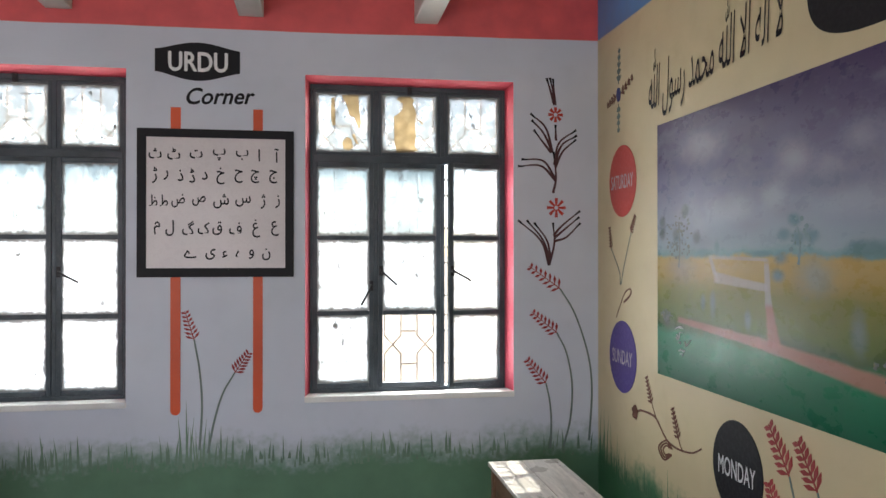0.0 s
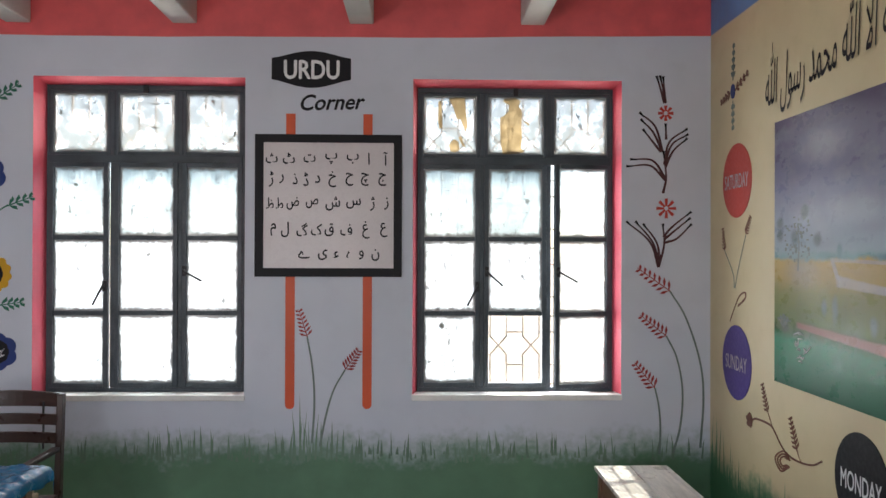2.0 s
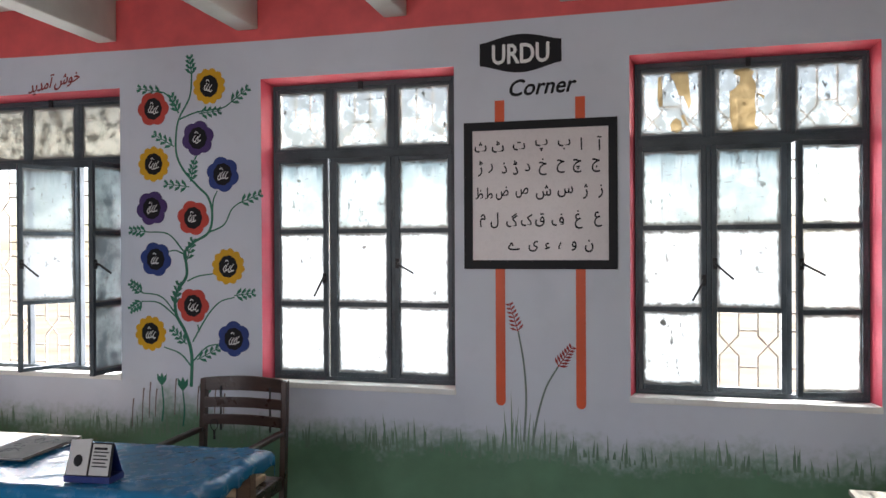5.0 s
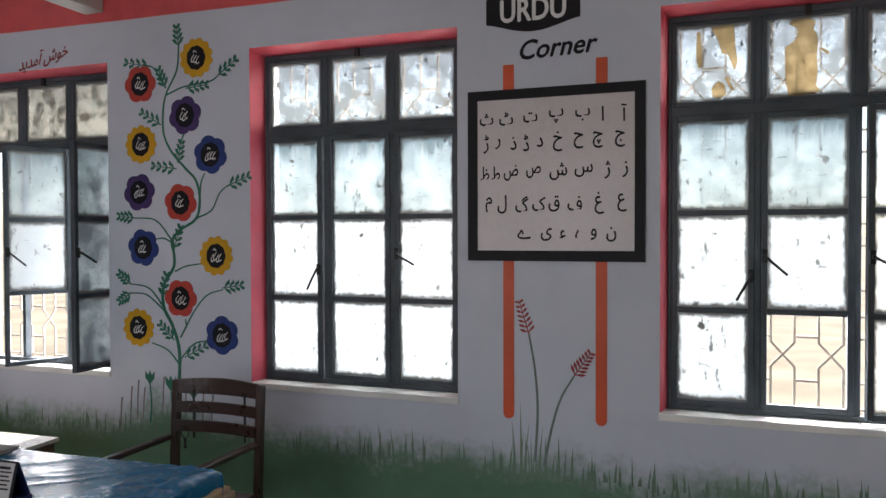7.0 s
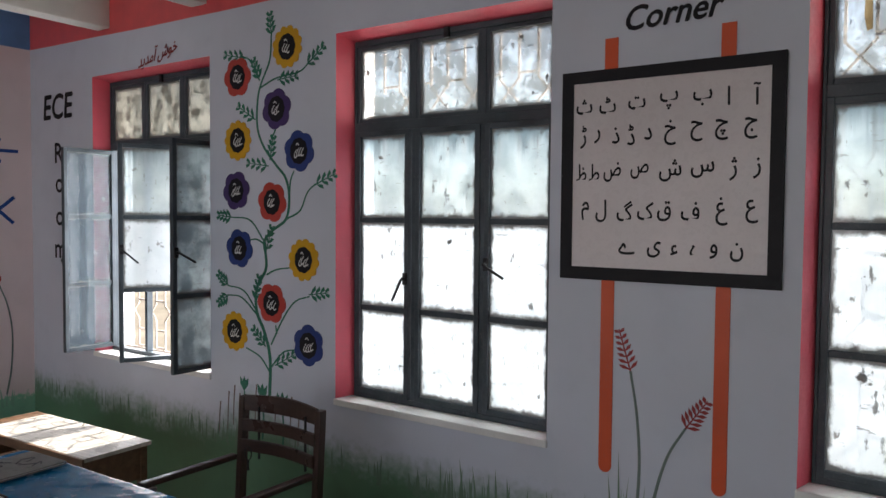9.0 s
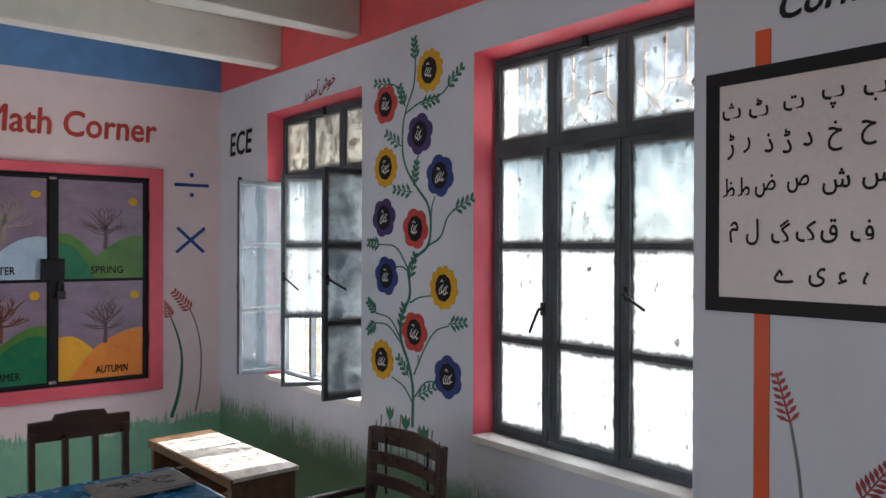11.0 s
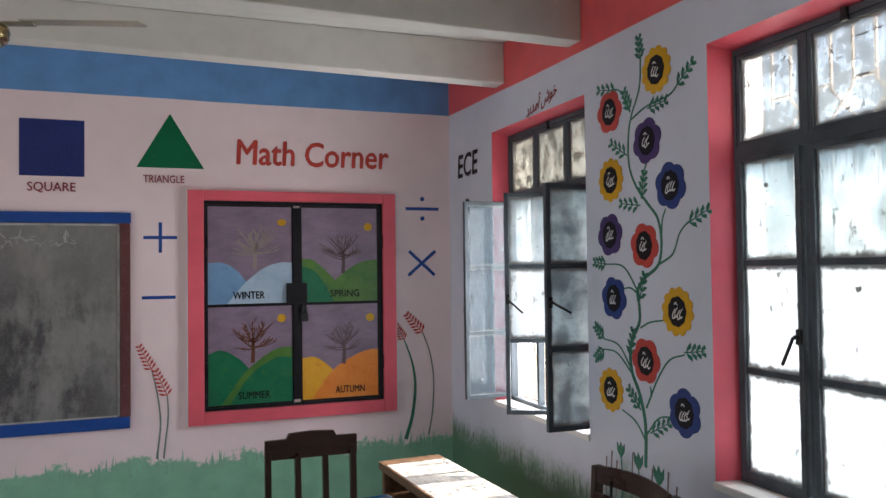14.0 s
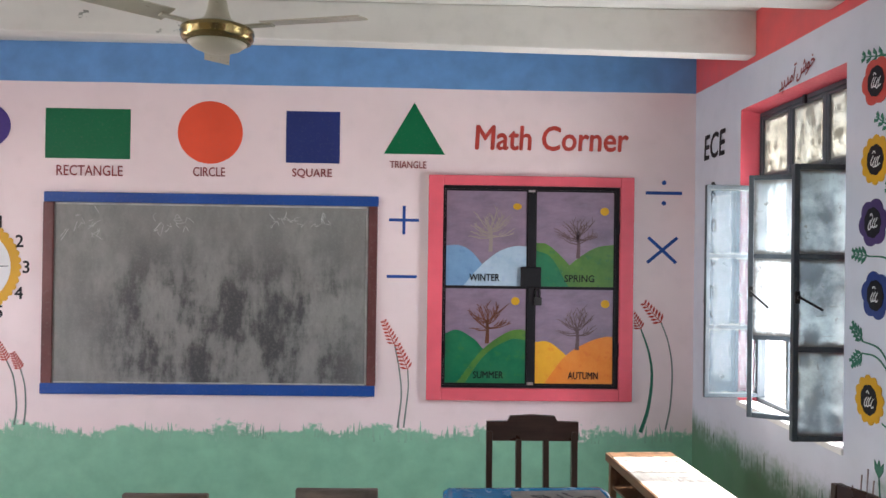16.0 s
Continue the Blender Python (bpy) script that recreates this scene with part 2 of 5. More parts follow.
PANE = pane_glass("whitewashed_glass", (0.42, 0.44, 0.45), (0.24, 0.27, 0.28), 0.5, 0.065)
PANE_TOP = pane_glass("streaked_glass", (0.44, 0.49, 0.505), (0.09, 0.125, 0.14), 0.55, 0.065, 0.95, 0.35, 0.3)
FANLIGHT = pane_glass("grimy_fanlight_glass", (0.72, 0.69, 0.65), (0.20, 0.18, 0.15), 0.75, 0.075, 0.6, 0.14, 0.10, 9, 0.9)
FAN_BROWN = pane_glass("brown_fanlight_glass", (0.17, 0.155, 0.125), (0.03, 0.026, 0.018), 1.0, 0.075, 0.3, 0.2, 0.45, 12)
# darker copy of the washed glass: the open leaf's shade is in its colour
PANE_SHADED = pane_glass("shaded_glass", (0.26, 0.31, 0.33), (0.05, 0.065, 0.075), 1.0, 0.065, 0.5, 0.25, 0.62, 7)


PANE_THIN = pane_glass("thinly_washed_glass", (0.80, 0.82, 0.83), (0.5, 0.53, 0.55), 0.4, 0.065, 0.3, 0.12, 0.25)
# dirty glass dimmed and tinted blue: the sky's reflection is put into the colour
PANE_BLUE = pane_glass("sky_tinted_glass", (0.66, 0.76, 0.82), (0.45, 0.55, 0.62), 0.4, 0.02, 0.3, 0.5, 0.06, 3, 0.0, (0.11, 0.145, 0.175), 0.012)


def clear_glass():
    m, n, l, b = nodes_of("clear_glass")
    c, g_, mix = n.new("ShaderNodeBsdfTransparent"), n.new("ShaderNodeBsdfGlossy"), n.new("ShaderNodeMixShader")
    c.inputs[0].default_value = (0.94, 0.97, 0.96, 1)
    g_.inputs["Roughness"].default_value = 0.05
    mix.inputs[0].default_value = 0.02
    l.new(c.outputs[0], mix.inputs[1])
    l.new(g_.outputs[0], mix.inputs[2])
    l.new(mix.outputs[0], n["Material Output"].inputs["Surface"])
    return m


CLEAR = clear_glass()


def paper_stuff():
    m, n, l, b = nodes_of("brown_paper")
    g_ = grain(n, l, 14, 5)
    tone = blend(n, l, ramp(n, l, g_, 0.3, 0.7), (0.17, 0.125, 0.065), (0.25, 0.19, 0.105))
    t = n.new("ShaderNodeBsdfTranslucent")
    l.new(tone, t.inputs[0])
    l.new(tone, b.inputs["Base Color"])
    b.inputs["Roughness"].default_value = 0.8
    mix = n.new("ShaderNodeMixShader")
    mix.inputs[0].default_value = 0.75
    l.new(b.outputs[0], mix.inputs[1])
    l.new(t.outputs[0], mix.inputs[2])
    l.new(mix.outputs[0], n["Material Output"].inputs["Surface"])
    return m


BROWN_PAPER = paper_stuff()

TEAK = wood("dark_teak", (0.055, 0.027, 0.021), 0.35, "X")
TEAK_UP = wood("dark_teak_upright", (0.06, 0.03, 0.022), 0.38, "Z")
# worn wood, lightened well beyond its own tone to carry the sunlight
DESK_TOP = wood("worn_sunlit_top", (0.80, 0.74, 0.66), 0.32, "X")
GREY_WOOD = wood("grey_worn_wood", (0.21, 0.165, 0.135), 0.5, "X")
DESK_BODY = wood("desk_body_wood", (0.20, 0.11, 0.06), 0.5, "X")
CLOTH = paint("blue_plastic_cloth", (0.012, 0.155, 0.33), 0.24, 0.12, 3.0, 0.02, dirt=(0.02, 0.1, 0.2), shine=0.35)
RED = paint("red_wall_colour", (0.50, 0.06, 0.045), 0.45, 0.12)
EAR_RED = paint("wheat_ear_colour", (0.36, 0.045, 0.045), 0.45, 0.2)
MAROON_BRUSH = paint("maroon_brush_colour", (0.085, 0.03, 0.035), 0.45, 0.3)
FAINT_STALK = paint("faint_stalk_colour", (0.20, 0.15, 0.14), 0.5, 0.3)
FADED = paint("thin_white_paint", (0.5, 0.45, 0.48), 0.45, 0.35, 40.0)
ORANGE = paint("orange_post_colour", (0.70, 0.105, 0.035), 0.42, 0.15)
VERMILION = paint("vermilion_colour", (0.78, 0.09, 0.04), 0.45, 0.12)
NAVY = paint("navy_colour", (0.02, 0.035, 0.17), 0.45, 0.15)
BLUE_FRAME = paint("blue_frame_paint", (0.015, 0.07, 0.30), 0.4, 0.18)
MAROON = paint("maroon_frame_paint", (0.14, 0.05, 0.05), 0.4, 0.3)
CRIMSON = paint("crimson_lettering", (0.26, 0.045, 0.05), 0.5, 0.2)
GREEN = paint("green_colour", (0.0, 0.135, 0.05), 0.45, 0.12)
STEM = paint("stem_green", (0.03, 0.17, 0.11), 0.5, 0.25)
GREY_STEM = paint("grey_stem", (0.17, 0.22, 0.20), 0.55, 0.2)
YELLOW = paint("yellow_colour", (0.66, 0.36, 0.015), 0.45, 0.15)
PURPLE = paint("purple_colour", (0.065, 0.035, 0.145), 0.45, 0.15)
VIOLET = paint("violet_colour", (0.07, 0.04, 0.23), 0.45, 0.15)
BLUE = paint("blue_flower_colour", (0.025, 0.05, 0.21), 0.45, 0.15)
BLACK = paint("black_paint", (0.009, 0.008, 0.011), 0.55, 0.2, dirt=(0.05, 0.045, 0.045), shine=0.25)
BROWN = paint("brown_paint", (0.16, 0.06, 0.035), 0.5, 0.2)
WHITE = paint("white_paint", (0.78, 0.78, 0.78), 0.45, 0.1)
BOARD = paint("pale_board_paint", (0.74, 0.68, 0.69), 0.3, 0.1, 6.0, 0.1)
CORAL = paint("coral_frame_paint", (0.74, 0.12, 0.16), 0.42, 0.18)


# ---- builders ----
def part(name, bm, material, parent=None, label="", at=None):
    """Links a bmesh as one mesh object under a thing or a part."""
    me = bpy.data.meshes.new(name)
    bm.to_mesh(me)
    bm.free()
    for m in material if isinstance(material, (list, tuple)) else [material]:
        me.materials.append(m)
    ob = new(name, me)
    ob.parent = parent
    if at is not None:
        ob.matrix_basis = at
    if label:
        ob["label"] = label
    return ob


def thing(name, label, category, at=None, group="", kind=""):
    ob = new(name)
    ob.empty_display_size = 0.1
    if at is not None:
        ob.matrix_basis = at
    return tagged(ob, label, category, group, kind)


def box(bm, lo, hi, bevel=0.0, m=None):
    """Adds a box from lo to hi, with bevelled edges."""
    made = bmesh.ops.create_cube(bm, size=1.0)["verts"]
    for v in made:
        v.co = Vector([lo[i] + (v.co[i] + 0.5) * (hi[i] - lo[i]) for i in range(3)])
    if bevel:
        edges = list({e for v in made for e in v.link_edges})
        out = bmesh.ops.bevel(bm, geom=edges, offset=bevel, segments=2, affect="EDGES", profile=0.6)
        made = list({v for v in out["verts"]} | {v for v in made if v.is_valid})
    if m is not None:
        bmesh.ops.transform(bm, matrix=m, verts=made)
    return bm


def boxes(*items, bevel=0.0):
    bm = bmesh.new()
    for lo, hi in items:
        box(bm, lo, hi, bevel)
    return bm


def slab(points, depth, base=0.0):
    """A flat shape of that thickness: points in u, v; it stands off the wall by depth."""
    bm = bmesh.new()
    top = [bm.verts.new((u, v, depth)) for u, v in points]
    low = [bm.verts.new((u, v, base)) for u, v in points]
    f = bm.faces.new(top)
    for i in range(len(points)):
        j = (i + 1) % len(points)
        bm.faces.new((top[i], low[i], low[j], top[j]))
    f.normal_update()
    bmesh.ops.recalc_face_normals(bm, faces=bm.faces)
    if f.normal.z < 0:
        bmesh.ops.reverse_faces(bm, faces=bm.faces)
    return bm


def join(*many):
    """One bmesh out of several."""
    out = bmesh.new()
    for b in many:
        me = bpy.data.meshes.new("tmp")
        b.to_mesh(me)
        b.free()
        out.from_mesh(me)
        bpy.data.meshes.remove(me)
    return out


def ring(cu, cv, ru, rv=None, lobes=0, swell=0.0, count=40, turn=0.0):
    rv = rv or ru
    pts = []
    for i in range(count):
        a = 2 * math.pi * i / count
        k = 1 + swell * (abs(math.cos(lobes * (a + turn) / 2)) - 0.6) if lobes else 1
        pts.append((cu + ru * k * math.cos(a), cv + rv * k * math.sin(a)))
    return pts


def smooth_line(points, steps=6):
    """A Catmull-Rom line through points."""
    p = [Vector(q) for q in points]
    p = [p[0] * 2 - p[1], *p, p[-1] * 2 - p[-2]]
    out = []
    for i in range(1, len(p) - 2):
        for k in range(steps):
            t = k / steps
            a, b, c, d = p[i - 1], p[i], p[i + 1], p[i + 2]
            out.append(0.5 * (2 * b + (c - a) * t + (2 * a - 5 * b + 4 * c - d) * t * t + (3 * b - a - 3 * c + d) * t ** 3))
    out.append(p[-2])
    return out


def ribbon(points, w0, w1, depth, steps=6):
    """A brush stroke of changing width along points in u, v."""
    line = smooth_line(points, steps) if len(points) > 2 else [Vector(q) for q in points]
    left, right = [], []
    for i, q in enumerate(line):
        d = (line[min(i + 1, len(line) - 1)] - line[max(i - 1, 0)]).normalized()
        k = i / (len(line) - 1)
        w = (w0 + (w1 - w0) * k) / 2
        nrm = Vector((-d.y, d.x)) * w
        left.append(tuple(q + nrm))
        right.append(tuple(q - nrm))
    bm = bmesh.new()
    a = [bm.verts.new((*q, depth)) for q in left]
    b = [bm.verts.new((*q, depth)) for q in right]
    for i in range(len(a) - 1):
        bm.faces.new((a[i], b[i], b[i + 1], a[i + 1]))
    ext = bmesh.ops.extrude_face_region(bm, geom=bm.faces[:])
    bmesh.ops.translate(bm, verts=[v for v in ext["geom"] if isinstance(v, bmesh.types.BMVert)], vec=(0, 0, -depth))
    bmesh.ops.recalc_face_normals(bm, faces=bm.faces)
    return bm


def emboldened(bm, by):
    """The same flat letters with a broader brush: shifted copies laid over one another."""
    if by <= 0:
        return bm
    copies = []
    for k, (a, b) in enumerate(((1, 0), (-1, 0), (0, 1), (0, -1))):
        c = bm.copy()
        bmesh.ops.translate(c, verts=c.verts, vec=(a * by, b * by, 0.00015 * (k + 1)))
        copies.append(c)
    return join(bm, *copies)


def lettering(text, u0, v0, u1, v1, depth, slant=0.0, bold=0.0, tilt=0.0):
    """Letters of the built-in font, fitted to the box u0, v0 to u1, v1."""
    cu = bpy.data.curves.new("lettering", "FONT")
    cu.body, cu.shear, cu.resolution_u = text, slant, 3
    ob = new("lettering", cu)
    me = bpy.data.meshes.new_from_object(ob.evaluated_get(bpy.context.evaluated_depsgraph_get()))
    bpy.data.objects.remove(ob)
    bpy.data.curves.remove(cu)
    bm = bmesh.new()
    bm.from_mesh(me)
    bpy.data.meshes.remove(me)
    xs = [v.co.x for v in bm.verts]
    ys = [v.co.y for v in bm.verts]
    sx, sy = (u1 - u0) / (max(xs) - min(xs)), (v1 - v0) / (max(ys) - min(ys))
    for v in bm.verts:
        x, y = u0 + (v.co.x - min(xs)) * sx, v0 + (v.co.y - min(ys)) * sy
        v.co = (x, y + tilt * (x - u0), depth)
    return emboldened(bm, bold * (v1 - v0))


def on_north(u=0.0, v=0.0):
    return Matrix(((1, 0, 0, u), (0, 0, -1, 0), (0, 1, 0, v), (0, 0, 0, 1)))


def on_west(u=0.0, v=0.0):
    return Matrix(((0, 0, 1, 0), (1, 0, 0, u), (0, 1, 0, v), (0, 0, 0, 1)))


def on_east(u=0.0, v=0.0):
    return Matrix(((0, 0, -1, EAST), (-1, 0, 0, -u), (0, 1, 0, v), (0, 0, 0, 1)))


# ---- structure ----
def wall_mesh(us, vs, holes, thick):
    """A wall of that thickness in u, v with square holes through it; faces: 0 inner, 1 reveal, 2 sill, 3 outer."""
    bm = bmesh.new()

    def solid(i, j):
        if not (0 <= i < len(us) - 1 and 0 <= j < len(vs) - 1):
            return None
        u, v = (us[i] + us[i + 1]) / 2, (vs[j] + vs[j + 1]) / 2
        return not any(a < u < b and c < v < d for a, b, c, d in holes)

    def narrowed(p):
        for a, b, c, d in holes:
            if a <= p[0] <= b and c <= p[1] <= d:
                return (p[0] + SPLAY * ((p[0] == a) - (p[0] == b)), p[1] - DROP * (p[1] == d))
        return p

    def quad(pts, mat):
        bm.faces.new([bm.verts.new(p) for p in pts]).material_index = mat

    for i in range(len(us) - 1):
        for j in range(len(vs) - 1):
            if not solid(i, j):
                continue
            a, b, c, d = us[i], us[i + 1], vs[j], vs[j + 1]
            quad(((a, c, 0), (b, c, 0), (b, d, 0), (a, d, 0)), 0)
            quad(((a, c, -thick), (a, d, -thick), (b, d, -thick), (b, c, -thick)), 3)
            for di, dj, pts in ((-1, 0, ((a, c), (a, d))), (1, 0, ((b, d), (b, c))), (0, -1, ((b, c), (a, c))), (0, 1, ((a, d), (b, d)))):
                s = solid(i + di, j + dj)
                if not s:
                    (p, q) = pts
                    if s is None:
                        quad(((*p, 0), (*q, 0), (*q, -thick), (*p, -thick)), 3)
                    else:
                        p1, q1 = narrowed(p), narrowed(q)
                        quad(((*p, 0), (*q, 0), (*q1, -PLANE), (*p1, -PLANE)), 2 if dj == 1 else 1)
                        quad(((*p1, -PLANE), (*q1, -PLANE), (*q, -thick), (*p, -thick)), 2)
    bmesh.ops.remove_doubles(bm, verts=bm.verts, dist=1e-5)
    bmesh.ops.recalc_face_normals(bm, faces=bm.faces)
    return bm


us = sorted({-WALL, EAST + WALL, *(u for w in WINDOWS for u in w)})
north = part("wall_north", wall_mesh(us, [GROUND, SILL, HEAD, CEIL], [(a, b, SILL, HEAD) for a, b in WINDOWS], WALL), [WALL_N, RED_REVEAL, WHITE_SILL, OUTSIDE], at=on_north())
tagged(north, "pale grey wall with a red band and sprayed green grass", "wall", kind="structure")
west = part("wall_west", wall_mesh([SOUTH, 0.0], [GROUND, CEIL], [], WALL), [WALL_W, RED_REVEAL, WHITE_SILL, OUTSIDE], at=on_west())
tagged(west, "pinkish white wall with a blue band and green foot", "wall", kind="structure")
east = part("wall_east", wall_mesh([0.0, -SOUTH], [GROUND, CEIL], [], WALL), [WALL_E, RED_REVEAL, WHITE_SILL, OUTSIDE], at=on_east())
tagged(east, "cream yellow wall with a blue band and green foot", "wall", kind="structure")
holes = [(-DOOR[1], -DOOR[0], GROUND, 2.15)] + [(-b, -a, SILL, HEAD) for a, b in BACK_WINDOWS]
us = sorted({-EAST - WALL, WALL, *(u for h in holes for u in h[:2])})
back = part("wall_south", wall_mesh(us, [GROUND, SILL, 2.15, HEAD, CEIL], holes, WALL), [WALL_W, RED_REVEAL, WHITE_SILL, OUTSIDE],
            at=Matrix(((-1, 0, 0, 0), (0, 0, 1, SOUTH), (0, 1, 0, 0), (0, 0, 0, 1))))
tagged(back, "pinkish white wall with a doorway and openings", "wall", kind="structure")
tagged(part("floor", boxes(((-WALL, SOUTH - WALL, -0.2), (EAST + WALL, WALL, GROUND))), FLOOR), "worn grey cement floor", "floor", kind="structure")
tagged(part("ceiling", boxes(((-WALL, SOUTH - WALL, CEIL), (EAST + WALL, WALL, CEIL + 0.15))), CEILING), "whitewashed ceiling slab", "ceiling", kind="structure")
tagged(part("ground", boxes(((-400, -400, -0.6), (400, 400, -0.21))), EARTH), "dry bare earth", "ground", kind="structure")
for x in BEAMS:
    bm = boxes(((x - 0.07, SOUTH, 2.962 + 0.006 * x), (x + 0.07, 0.0, CEIL)), bevel=0.01)
    for v in bm.verts:
        v.co.z -= SLOPE * v.co.y if v.co.z < 3.1 else 0
    b = part("ceiling_beam", bm, BEAM)
    tagged(b, "whitewashed concrete ceiling beam", "beam", group="ceiling beams", kind="structure")


# ---- windows ----
def bars(items):
    return boxes(*items, bevel=0.004)


def sash_mesh(w, h, z1, z2):
    t, y0, y1 = 0.027, -0.018, 0.014
    return bars([((0, y0, 0), (t, y1, h)), ((w - t, y0, 0), (w, y1, h)), ((t, y0, 0), (w - t, y1, t)), ((t, y0, h - t), (w - t, y1, h)),
                 ((t, -0.014, z1 - 0.013), (w - t, 0.01, z1 + 0.013)), ((t, -0.014, z2 - 0.013), (w - t, 0.01, z2 + 0.013))])


def pane_mesh(w, h):
    """A sheet of glass: face 0 is the coated room side, the rest is clear."""
    bm = boxes(((0, -0.002, 0), (w, 0.002, h)))
    for f in bm.faces:
        f.material_index = 0 if f.normal.y < -0.5 else 1
    return bm


def handle_mesh(turn):
    bm = boxes(((-0.012, -0.012, -0.03), (0.012, 0.0, 0.03)), bevel=0.003)
    box(bm, (-0.007, -0.03, -0.008), (0.007, -0.01, 0.008), 0.003)
    box(bm, (0.0, -0.038, -0.006), (0.125, -0.029, 0.006), 0.003, Matrix.Translation((0, 0, 0)) @ Matrix.Rotation(radians(turn), 4, "Y"))
    return bm


def sash(parent, hinge, side, angle, w, h, missing=(), coat=None, lever=36, grip=0.69):
    """A casement leaf with three panes, hung at hinge; side: 1 reaches to the right of it, -1 to the left."""
    z1, z2 = 0.44, 0.885
    leaf = part("sash", sash_mesh(w, h, z1, z2), STEEL, parent, at=Matrix.Translation(hinge) @ Matrix.Rotation(radians(-side * angle), 4, "Z") @ Matrix.Translation((0 if side > 0 else -w, 0, 0)))
    for k, (a, b) in enumerate(((0.027, z1 - 0.013), (z1 + 0.013, z2 - 0.013), (z2 + 0.013, h - 0.027))):
        if k not in missing:
            part("pane", pane_mesh(w - 0.054, b - a), [coat or (PANE_TOP if k == 2 else PANE), CLEAR], leaf, at=pose(0.027, 0, a))
    if lever:
        part("handle", handle_mesh(lever), IRON, leaf, "dark iron lever", pose(w - 0.016 if side > 0 else 0.016, -0.018, grip) @ Matrix.Diagonal((-1 if side > 0 else 1, 1, 1, 1)))
    return leaf


def window(number, x0, x1, angles, missing, label):
    root = thing("window_%d" % number, label, "window", pose(x0 + SPLAY, PLANE, SILL), kind="structure")
    w, h = x1 - x0 - 2 * SPLAY, HEAD - DROP - SILL
    f, e, tr = 0.028, 0.014, 1.38
    m1, m2 = w * 0.33, w * 0.6723
    part("window_frame", bars([((0, -0.02, 0), (e, 0.03, h)), ((w - e, -0.02, 0), (w, 0.03, h)), ((e, -0.02, 0), (w - e, 0.03, f)), ((e, -0.02, h - f), (w - e, 0.03, h)),
                               ((e, -0.025, tr - 0.024), (w - e, 0.03, tr + 0.022)), ((m1 - 0.013, -0.016, f), (m1 + 0.013, 0.028, h - f)), ((m2 - 0.013, -0.016, f), (m2 + 0.013, 0.028, h - f))]), STEEL, root)
    for a, b in ((e, m1 - 0.013), (m1 + 0.013, m2 - 0.013), (m2 + 0.013, w - e)):
        lo, hi = tr + 0.022, h - f
        light = part("fanlight", bars([((a, -0.014, lo), (a + 0.02, 0.02, hi)), ((b - 0.02, -0.014, lo), (b, 0.02, hi)), ((a + 0.02, -0.014, lo), (b - 0.02, 0.02, lo + 0.02)), ((a + 0.02, -0.014, hi - 0.02), (b - 0.02, 0.02, hi))]), STEEL, root)
        part("pane", pane_mesh(b - a - 0.04, hi - lo - 0.04), [FAN_BROWN if number == 1 else FANLIGHT, CLEAR], light, at=pose(a + 0.02, 0, lo + 0.02))
    if number == 3:
        lo, hi = tr + 0.042, h - f - 0.02
        torn = (((0.28, 0.92), (0.33, 0.93), (0.35, 0.7), (0.355, 0.46), (0.30, 0.44), (0.27, 0.6)),
                ((0.47, 0.97), (0.6, 0.985), (0.78, 0.98), (0.80, 0.7), (0.83, 0.5), (0.79, 0.38), (0.74, 0.5), (0.70, 0.6), (0.62, 0.62), (0.57, 0.78)),
                ((0.48, 0.16), (0.52, 0.22), (0.58, 0.26), (0.66, 0.21), (0.68, 0.08), (0.6, 0.02), (0.5, 0.05)),
                ((0.65, 0.3), (0.71, 0.31), (0.75, 0.2), (0.80, 0.12), (0.73, 0.15)))
        figure = (((0.27, 0.0), (0.23, 0.22), (0.225, 0.4), (0.22, 0.63), (0.30, 0.68), (0.37, 0.75), (0.38, 0.86), (0.27, 0.92), (0.30, 0.97), (0.5, 0.985), (0.60, 0.93), (0.56, 0.85), (0.61, 0.76), (0.62, 0.68), (0.605, 0.45), (0.62, 0.3), (0.60, 0.12), (0.66, 0.05), (0.58, 0.02)),
                  ((0.62, 0.6), (0.69, 0.58), (0.75, 0.54), (0.74, 0.49), (0.70, 0.53)))
        for a, b, many in ((e + 0.02, m1 - 0.033, torn), (m1 + 0.033, m2 - 0.033, figure)):
            for pts in many:
                part("paper_patch", slab([(a + (b - a) * u, lo + (hi - lo) * v) for u, v in pts], 0.002), BROWN_PAPER, root, "torn brown paper on the pane", Matrix.Translation((0, -0.0035, 0)) @ Matrix.Rotation(radians(90), 4, "X"))
    part("catch", boxes(((w / 2 - 0.014, -0.035, h - 0.05), (w / 2 + 0.014, -0.018, h + 0.0)), bevel=0.004), IRON, root, "rusty iron catch")
    sh = tr - 0.022 - f
    y = -0.004
    sash(root, (e, y, f), 1, angles[0], m1 - 0.013 - e - (0.006 if number == 2 else 0), sh, missing[0], PANE_BLUE if number == 1 else None, 62, 0.60)
    sash(root, (m2 - 0.013, y, f), -1, angles[1], m2 - m1 - 0.026, sh, missing[1], None, 0 if number == 2 else 42)
    sash(root, (w - e, y, f), -1, angles[2], w - e - m2 - 0.013, sh, missing[2], {1: PANE_SHADED, 3: PANE_THIN}.get(number), 28)
    part("window_sill", boxes(((-SPLAY - 0.004, -PLANE - 0.012, -0.03), (w + SPLAY + 0.004, -0.02, 0.004)), bevel=0.006), WHITE_SILL, root, at=pose(0, 0, 0))
    return root


window(1, *WINDOWS[0], (88, 62, 90), ((), (0,), ()), "grey steel window, its three casements swung open")
window(2, *WINDOWS[1], (1.5, 0, 0), ((), (), ()), "grey steel window with whitened panes, shut")
window(3, *WINDOWS[2], (0, 0, 13), ((), (0,), ()), "grey steel window with whitened panes, one casement ajar")


